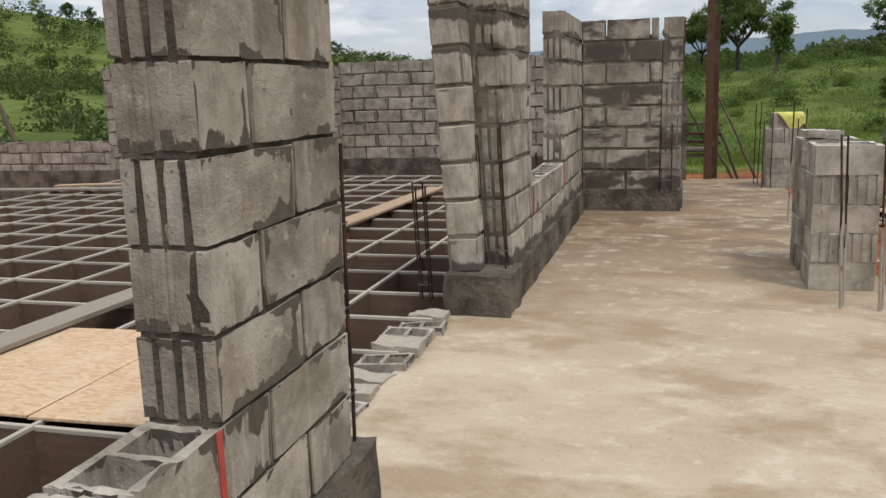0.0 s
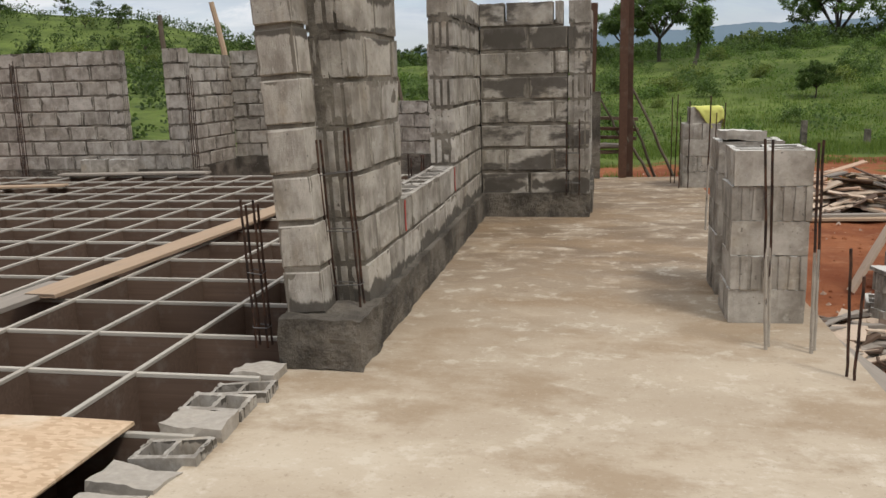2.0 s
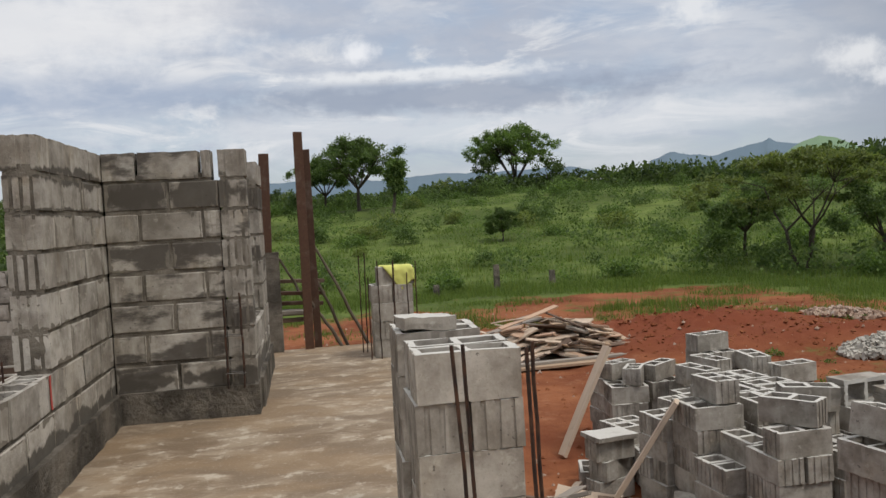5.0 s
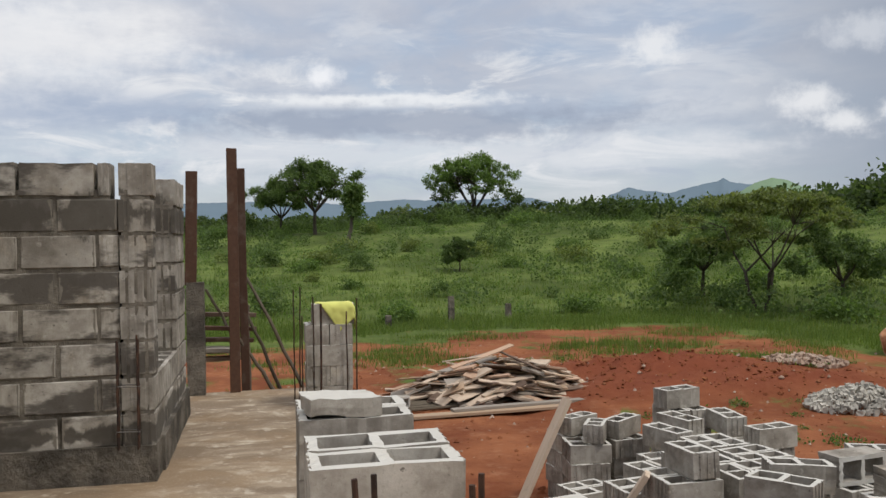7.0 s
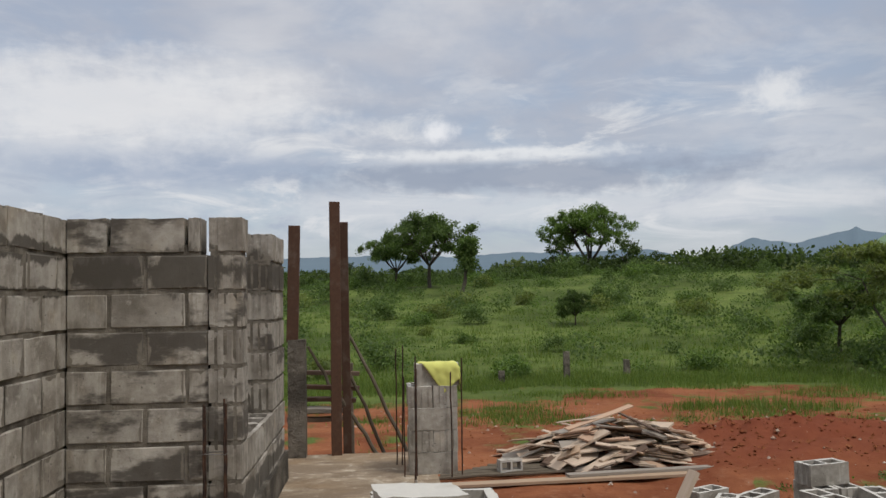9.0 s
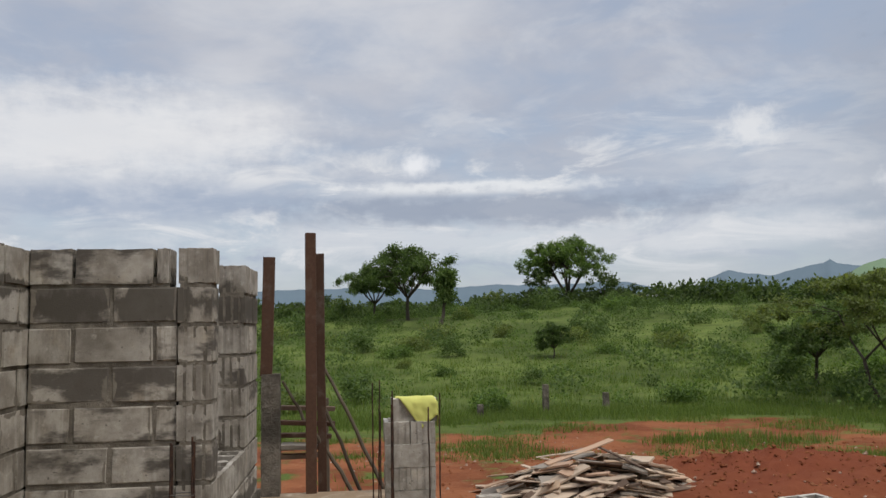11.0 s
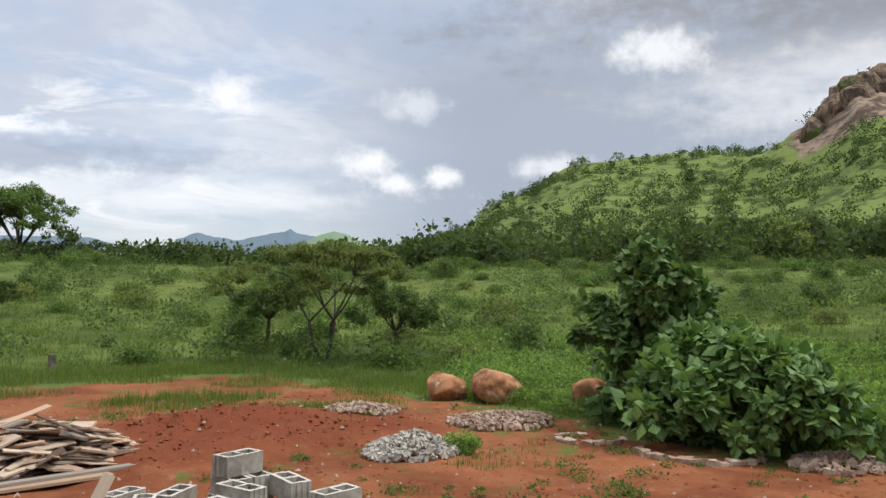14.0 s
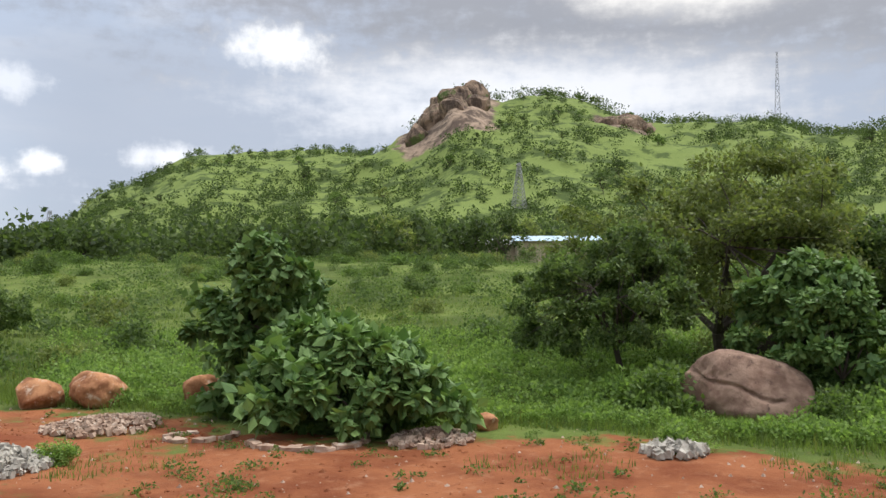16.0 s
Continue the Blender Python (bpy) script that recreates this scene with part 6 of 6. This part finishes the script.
for i, (x, y, w, h) in enumerate(((16.87, 22.45, 1.13, 0.9), (17.77, 21.32, 1.41, 0.96), (18.56, 18.61, 1.07, 0.96), (20.14, 13.18, 0.85, 0.81))):
    boulder("boulder", x, y, (w, w * 0.9, h), M_ROCK, "orange-brown weathered boulder at the yard's edge", 3 + i * 2.7, "orange boulders", 0.16, i)
for i, (az, r, w, h) in enumerate(((64.6, 350, 13, 12), (65.9, 366, 16, 15), (67.2, 384, 19, 17), (66.3, 398, 17, 19), (68.3, 404, 15, 13), (65.2, 382, 13, 13), (67.0, 352, 14, 10),
                                   (68.6, 372, 12, 9), (77.4, 352, 12, 9), (78.6, 356, 15, 10), (79.8, 360, 10, 7))):
    x, y = at(az, r)
    boulder("rock_outcrop", x, y, (w, w * 0.9, h), M_CRAG, "brown rock outcrop on the green hilltop", 60 + i * 3.3, "hilltop rocks", 0.58, i * 1.3, name_cat="rock")
boulder("boulder", 18.34, 11.03, (0.56, 0.45, 0.38), M_ROCK, "small red-brown stone on the red soil", 31.0, "", 0.15)
big = boulder("boulder", 22.8, 6.1, (2.6, 2.95, 1.78), M_GRANITE, "large brown granite boulder split by a long crack", 50.0, "", 0.14, 0.1)


def crack(target):
    """Cut the crack into the boulder: a wandering groove pressed inwards."""
    me = target.data
    for v in me.vertices:
        p = v.co
        line = -0.03 + 0.29 * p.y + 0.05 * math.sin(p.y * 5.0)
        d = abs(p.z - line)
        if d < 0.05 and p.x < 0.3 and p.y > -0.75:
            v.co = p * (1 - 0.11 * (1 - d / 0.05))


bm = bmesh.new()
bm.from_mesh(big.data)
bmesh.ops.subdivide_edges(bm, edges=[e for e in bm.edges if abs((e.verts[0].co.z + e.verts[1].co.z) / 2) < 0.5], cuts=2, use_grid_fill=True)
bm.to_mesh(big.data)
bm.free()
crack(big)
for p in big.data.polygons:
    p.use_smooth = True


def stone_heap(name, x, y, rx, ry, h, count, size, mat, label, seed):
    """Broken stones heaped on the ground, one mesh."""
    rnd = random.Random(seed)
    verts, faces = [], []
    cube = [(-1, -1, -1), (1, -1, -1), (1, 1, -1), (-1, 1, -1), (-1, -1, 1), (1, -1, 1), (1, 1, 1), (-1, 1, 1)]
    quads = [(0, 3, 2, 1), (4, 5, 6, 7), (0, 1, 5, 4), (1, 2, 6, 5), (2, 3, 7, 6), (3, 0, 4, 7)]
    for i in range(count):
        d, a = math.sqrt(rnd.random()), rnd.uniform(0, 6.283)
        px, py = x + rx * d * math.cos(a), y + ry * d * math.sin(a)
        pz = land(px, py) + h * (1 - d) ** 0.8 * rnd.uniform(0.6, 1.0) + size * 0.3
        s = size * rnd.uniform(0.5, 1.3)
        e = Euler((rnd.uniform(0, 6), rnd.uniform(0, 6), rnd.uniform(0, 6))).to_matrix()
        k = len(verts)
        for c in cube:
            v = Vector((c[0] * rnd.uniform(0.5, 1.0), c[1] * rnd.uniform(0.4, 0.8), c[2] * rnd.uniform(0.3, 0.6))) * s * 0.5
            verts.append(tuple(e @ v + Vector((px, py, pz))))
        faces += [tuple(k + q for q in f) for f in quads]
    return tagged(link_mesh(name, verts, faces, mat), label, "stones", kind="stuff")


stone_heap("gravel_heap", 11.44, 17.02, 0.96, 0.85, 0.41, 900, 0.113, M_GRAVEL, "heap of pale grey crushed gravel", 1)
stone_heap("rubble_heap", 13.59, 21.66, 1.0, 0.75, 0.2, 380, 0.125, M_RUBBLE, "flat heap of pinkish broken stones", 2)
stone_heap("rubble_heap", 15.17, 18.49, 1.4, 1.0, 0.2, 600, 0.135, M_RUBBLE, "flat heap of brown broken stones", 3)
stone_heap("rubble_heap", 16.87, 11.6, 1.0, 0.85, 0.15, 300, 0.14, M_RUBBLE, "flat heap of pale pink broken stones", 4)
stone_heap("stone_ring", 17.43, 7.02, 0.96, 0.56, 0.18, 150, 0.192, M_GRAVEL, "low heap of grey stones round a young plant", 5)


def stone_arc(x, y, r, a0, a1, count, seed, squash=0.7):
    rnd = random.Random(seed)
    for i in range(count):
        a = radians(a0 + (a1 - a0) * i / (count - 1))
        bm = bmesh.new()
        s = rnd.uniform(0.09, 0.15)
        rough_box(bm, -s, s, -s * 0.6, s * 0.6, -s * 0.4, s * 0.4, 0.06, 0.03, i + seed)
        px, py = x + r * math.cos(a) + rnd.uniform(-0.05, 0.05), y + r * squash * math.sin(a) + rnd.uniform(-0.05, 0.05)
        ob = tagged(part("border_stone", bm, M_RUBBLE), "pale rough stone in a ring on the red soil", "stone", "rings of border stones")
        ob.matrix_world = pose(px, py, land(px, py) + s * 0.3, rnd.uniform(-10, 10), rnd.uniform(-10, 10), math.degrees(a) + 90)


stone_arc(15.74, 13.75, 1.19, 130, 330, 18, 3, 0.9)
stone_arc(15.17, 15.89, 0.73, 60, 330, 13, 4, 0.8)
def pebbles():
    """Small stones, clods and chips strewn over the red yard."""
    rnd = random.Random(14)
    verts, faces = [], []
    while len(verts) < 6 * 1500:
        az, r = rnd.uniform(-2, 100), 4 + 20 * rnd.random()
        x, y = at(az, r)
        if r > curve(YARD_END, az) or x < 2.0 and y < 14:
            continue
        s = 0.012 + 0.045 * rnd.random() ** 3
        z, k, a = land(x, y), len(verts), rnd.uniform(0, 6)
        for i in range(4):
            verts.append((x + s * math.cos(a + i * 1.57) * rnd.uniform(0.6, 1.3), y + s * math.sin(a + i * 1.57) * rnd.uniform(0.6, 1.3), z))
        verts += [(x, y, z + s * rnd.uniform(0.6, 1.2)), (x, y, z - s)]
        for i in range(4):
            faces += [(k + i, k + (i + 1) % 4, k + 4), (k + (i + 1) % 4, k + i, k + 5)]
    tagged(link_mesh("pebbles", verts, faces, M_RUBBLE), "small stones and chips strewn over red soil", "stones", kind="stuff")


pebbles()


def clods():
    """Crumbled lumps of dug red earth, thick on the mound."""
    rnd = random.Random(15)
    verts, faces, n = [], [], 0
    while n < 3800:
        x, y = rnd.uniform(2.3, 17), rnd.uniform(8, 26)
        if rnd.random() > 0.10 + 1.3 * mound_at(x, y) or math.hypot(x - CX, y - CY) > curve(YARD_END, math.degrees(math.atan2(x - CX, y - CY))) - 2:
            continue
        s = 0.012 + 0.055 * rnd.random() ** 3
        z, k, a = land(x, y) - s * 0.1, len(verts), rnd.uniform(0, 6)
        for i in range(5):
            verts.append((x + s * math.cos(a + i * 1.257) * rnd.uniform(0.6, 1.3), y + s * math.sin(a + i * 1.257) * rnd.uniform(0.6, 1.3), z + s * rnd.uniform(-0.2, 0.4)))
        verts += [(x + s * rnd.uniform(-0.3, 0.3), y + s * rnd.uniform(-0.3, 0.3), z + s * rnd.uniform(0.6, 1.0)), (x, y, z - s)]
        for i in range(5):
            faces += [(k + i, k + (i + 1) % 5, k + 5), (k + (i + 1) % 5, k + i, k + 6)]
        n += 1
    tagged(link_mesh("earth_clods", verts, faces, M_GROUND), "crumbled clods of dug red earth", "earth", kind="stuff")


clods()
# short concrete stubs at the meadow's edge
for x, y, h in ((7.9, 34.5, 0.95), (10.3, 35.2, 0.55), (5.4, 33.5, 0.45)):
    bm = bmesh.new()
    rough_box(bm, -0.1, 0.1, -0.1, 0.1, 0, h + 0.2, 0.15, 0.015, x)
    tagged(part("marker_post", bm, M_PLINTH), "short grey marker post at the meadow's edge", "post", "marker posts").location = (x, y, land(x, y) - 0.2)
plant("lush0", 17.77, 6.85, "bright young plant in the stone heap", "bush", "", 0, 0.55, "bush")
plant("lush2", 12.12, 16.35, "small weed beside the gravel heap", "bush", "", 0, 0.4, "bush")


# ---- far buildings and masts ----
def house(az, r, w, d, h, roof_mat, label, turn=0.0, pitch=0.9):
    x, y = at(az, r)
    z = land(x, y)
    hs = tagged(new("house"), label, "house")
    hs.location = (x, y, z)
    hs.rotation_euler = (0, 0, radians(-az + turn))
    bm = bmesh.new()
    add_box(bm, -w / 2, w / 2, -d / 2, d / 2, -1.0, h, 0.05)
    part("wall", bm, M_RENDER, hs)
    verts = [(-w / 2 - 0.5, -d / 2 - 0.6, h), (w / 2 + 0.5, -d / 2 - 0.6, h), (w / 2 + 0.5, 0, h + pitch), (-w / 2 - 0.5, 0, h + pitch),
             (-w / 2 - 0.5, d / 2 + 0.6, h), (w / 2 + 0.5, d / 2 + 0.6, h)]
    link_mesh("roof", verts, [(0, 1, 2, 3), (3, 2, 5, 4), (0, 3, 4), (1, 5, 2), (0, 4, 5, 1)], roof_mat, hs)
    for i in range(max(2, int(w / 4))):
        bm = bmesh.new()
        add_box(bm, -0.5, 0.5, -0.03, 0.03, 0, 1.1, 0.01)
        part("window", bm, M_SHUTTER, hs).location = (-w / 2 + 2 + i * 4.0, -d / 2 - 0.02, h * 0.35)
    return hs


house(73.8, 118, 11, 7, 3.0, M_ROOF_BLUE, "long low house with a pale blue sheet roof", 6)
house(69.6, 122, 9, 6, 2.6, M_ROOF_PALE, "low house with a pale sheet roof among trees", -8)
house(94.6, 100, 12, 8, 3.2, M_ROOF_RED, "beige house with a rusty sheet roof", 5)
house(58.0, 150, 7, 5, 2.4, M_ROOF_RED, "small house with a rusty roof among trees", 5)
house(20.3, 116, 3.4, 3, 1.0, M_ROOF_PALE, "small white-roofed house behind the ridge", 5, 0.5)
house(46.5, 150, 4, 3, 1.8, M_ROOF_PALE, "small white hut among dark trees", 5)


def mast(az, r, height, width, label, arms=0):
    x, y = at(az, r)
    z = land(x, y)
    t = tagged(new("lattice_mast"), label, "mast", "lattice masts")
    t.location = (x, y, z)
    bm = bmesh.new()
    n = 12
    thick = width * 0.035

    def corner(k, s):
        w = width / 2 * (1 - 0.82 * k / n)
        return Vector((w * (1, 1, -1, -1)[s], w * (1, -1, -1, 1)[s], height * k / n))

    for s in range(4):
        add_tube(bm, [corner(0, s), corner(n, s)], [thick, thick * 0.7], 4)
        for k in range(n):
            add_tube(bm, [corner(k, s), corner(k + 1, (s + 1) % 4)], [thick * 0.6] * 2, 3)
            add_tube(bm, [corner(k, (s + 1) % 4), corner(k + 1, s)], [thick * 0.6] * 2, 3)
    part("tower", bm, M_STEEL, t)
    for k in range(arms):
        bm = bmesh.new()
        zz = height * (0.72 + 0.11 * k)
        add_tube(bm, [(-width * 0.75, 0, zz), (width * 0.75, 0, zz)], [thick] * 2, 4)
        part("cross_arm", bm, M_STEEL, t)


mast(41.2, 700, 52, 9, "far grey lattice mast on the skyline", 2)
mast(71.4, 215, 12, 3.2, "grey lattice power pylon on the hillside", 3)
mast(88.0, 415, 34, 2.6, "tall thin lattice antenna mast on the ridge")


# ---- the blocks of the walls ----
def lay_blocks():
    for wall, pieces in WALLS:
        for me, m in pieces:
            piece("block", me, wall, m)


lay_blocks()
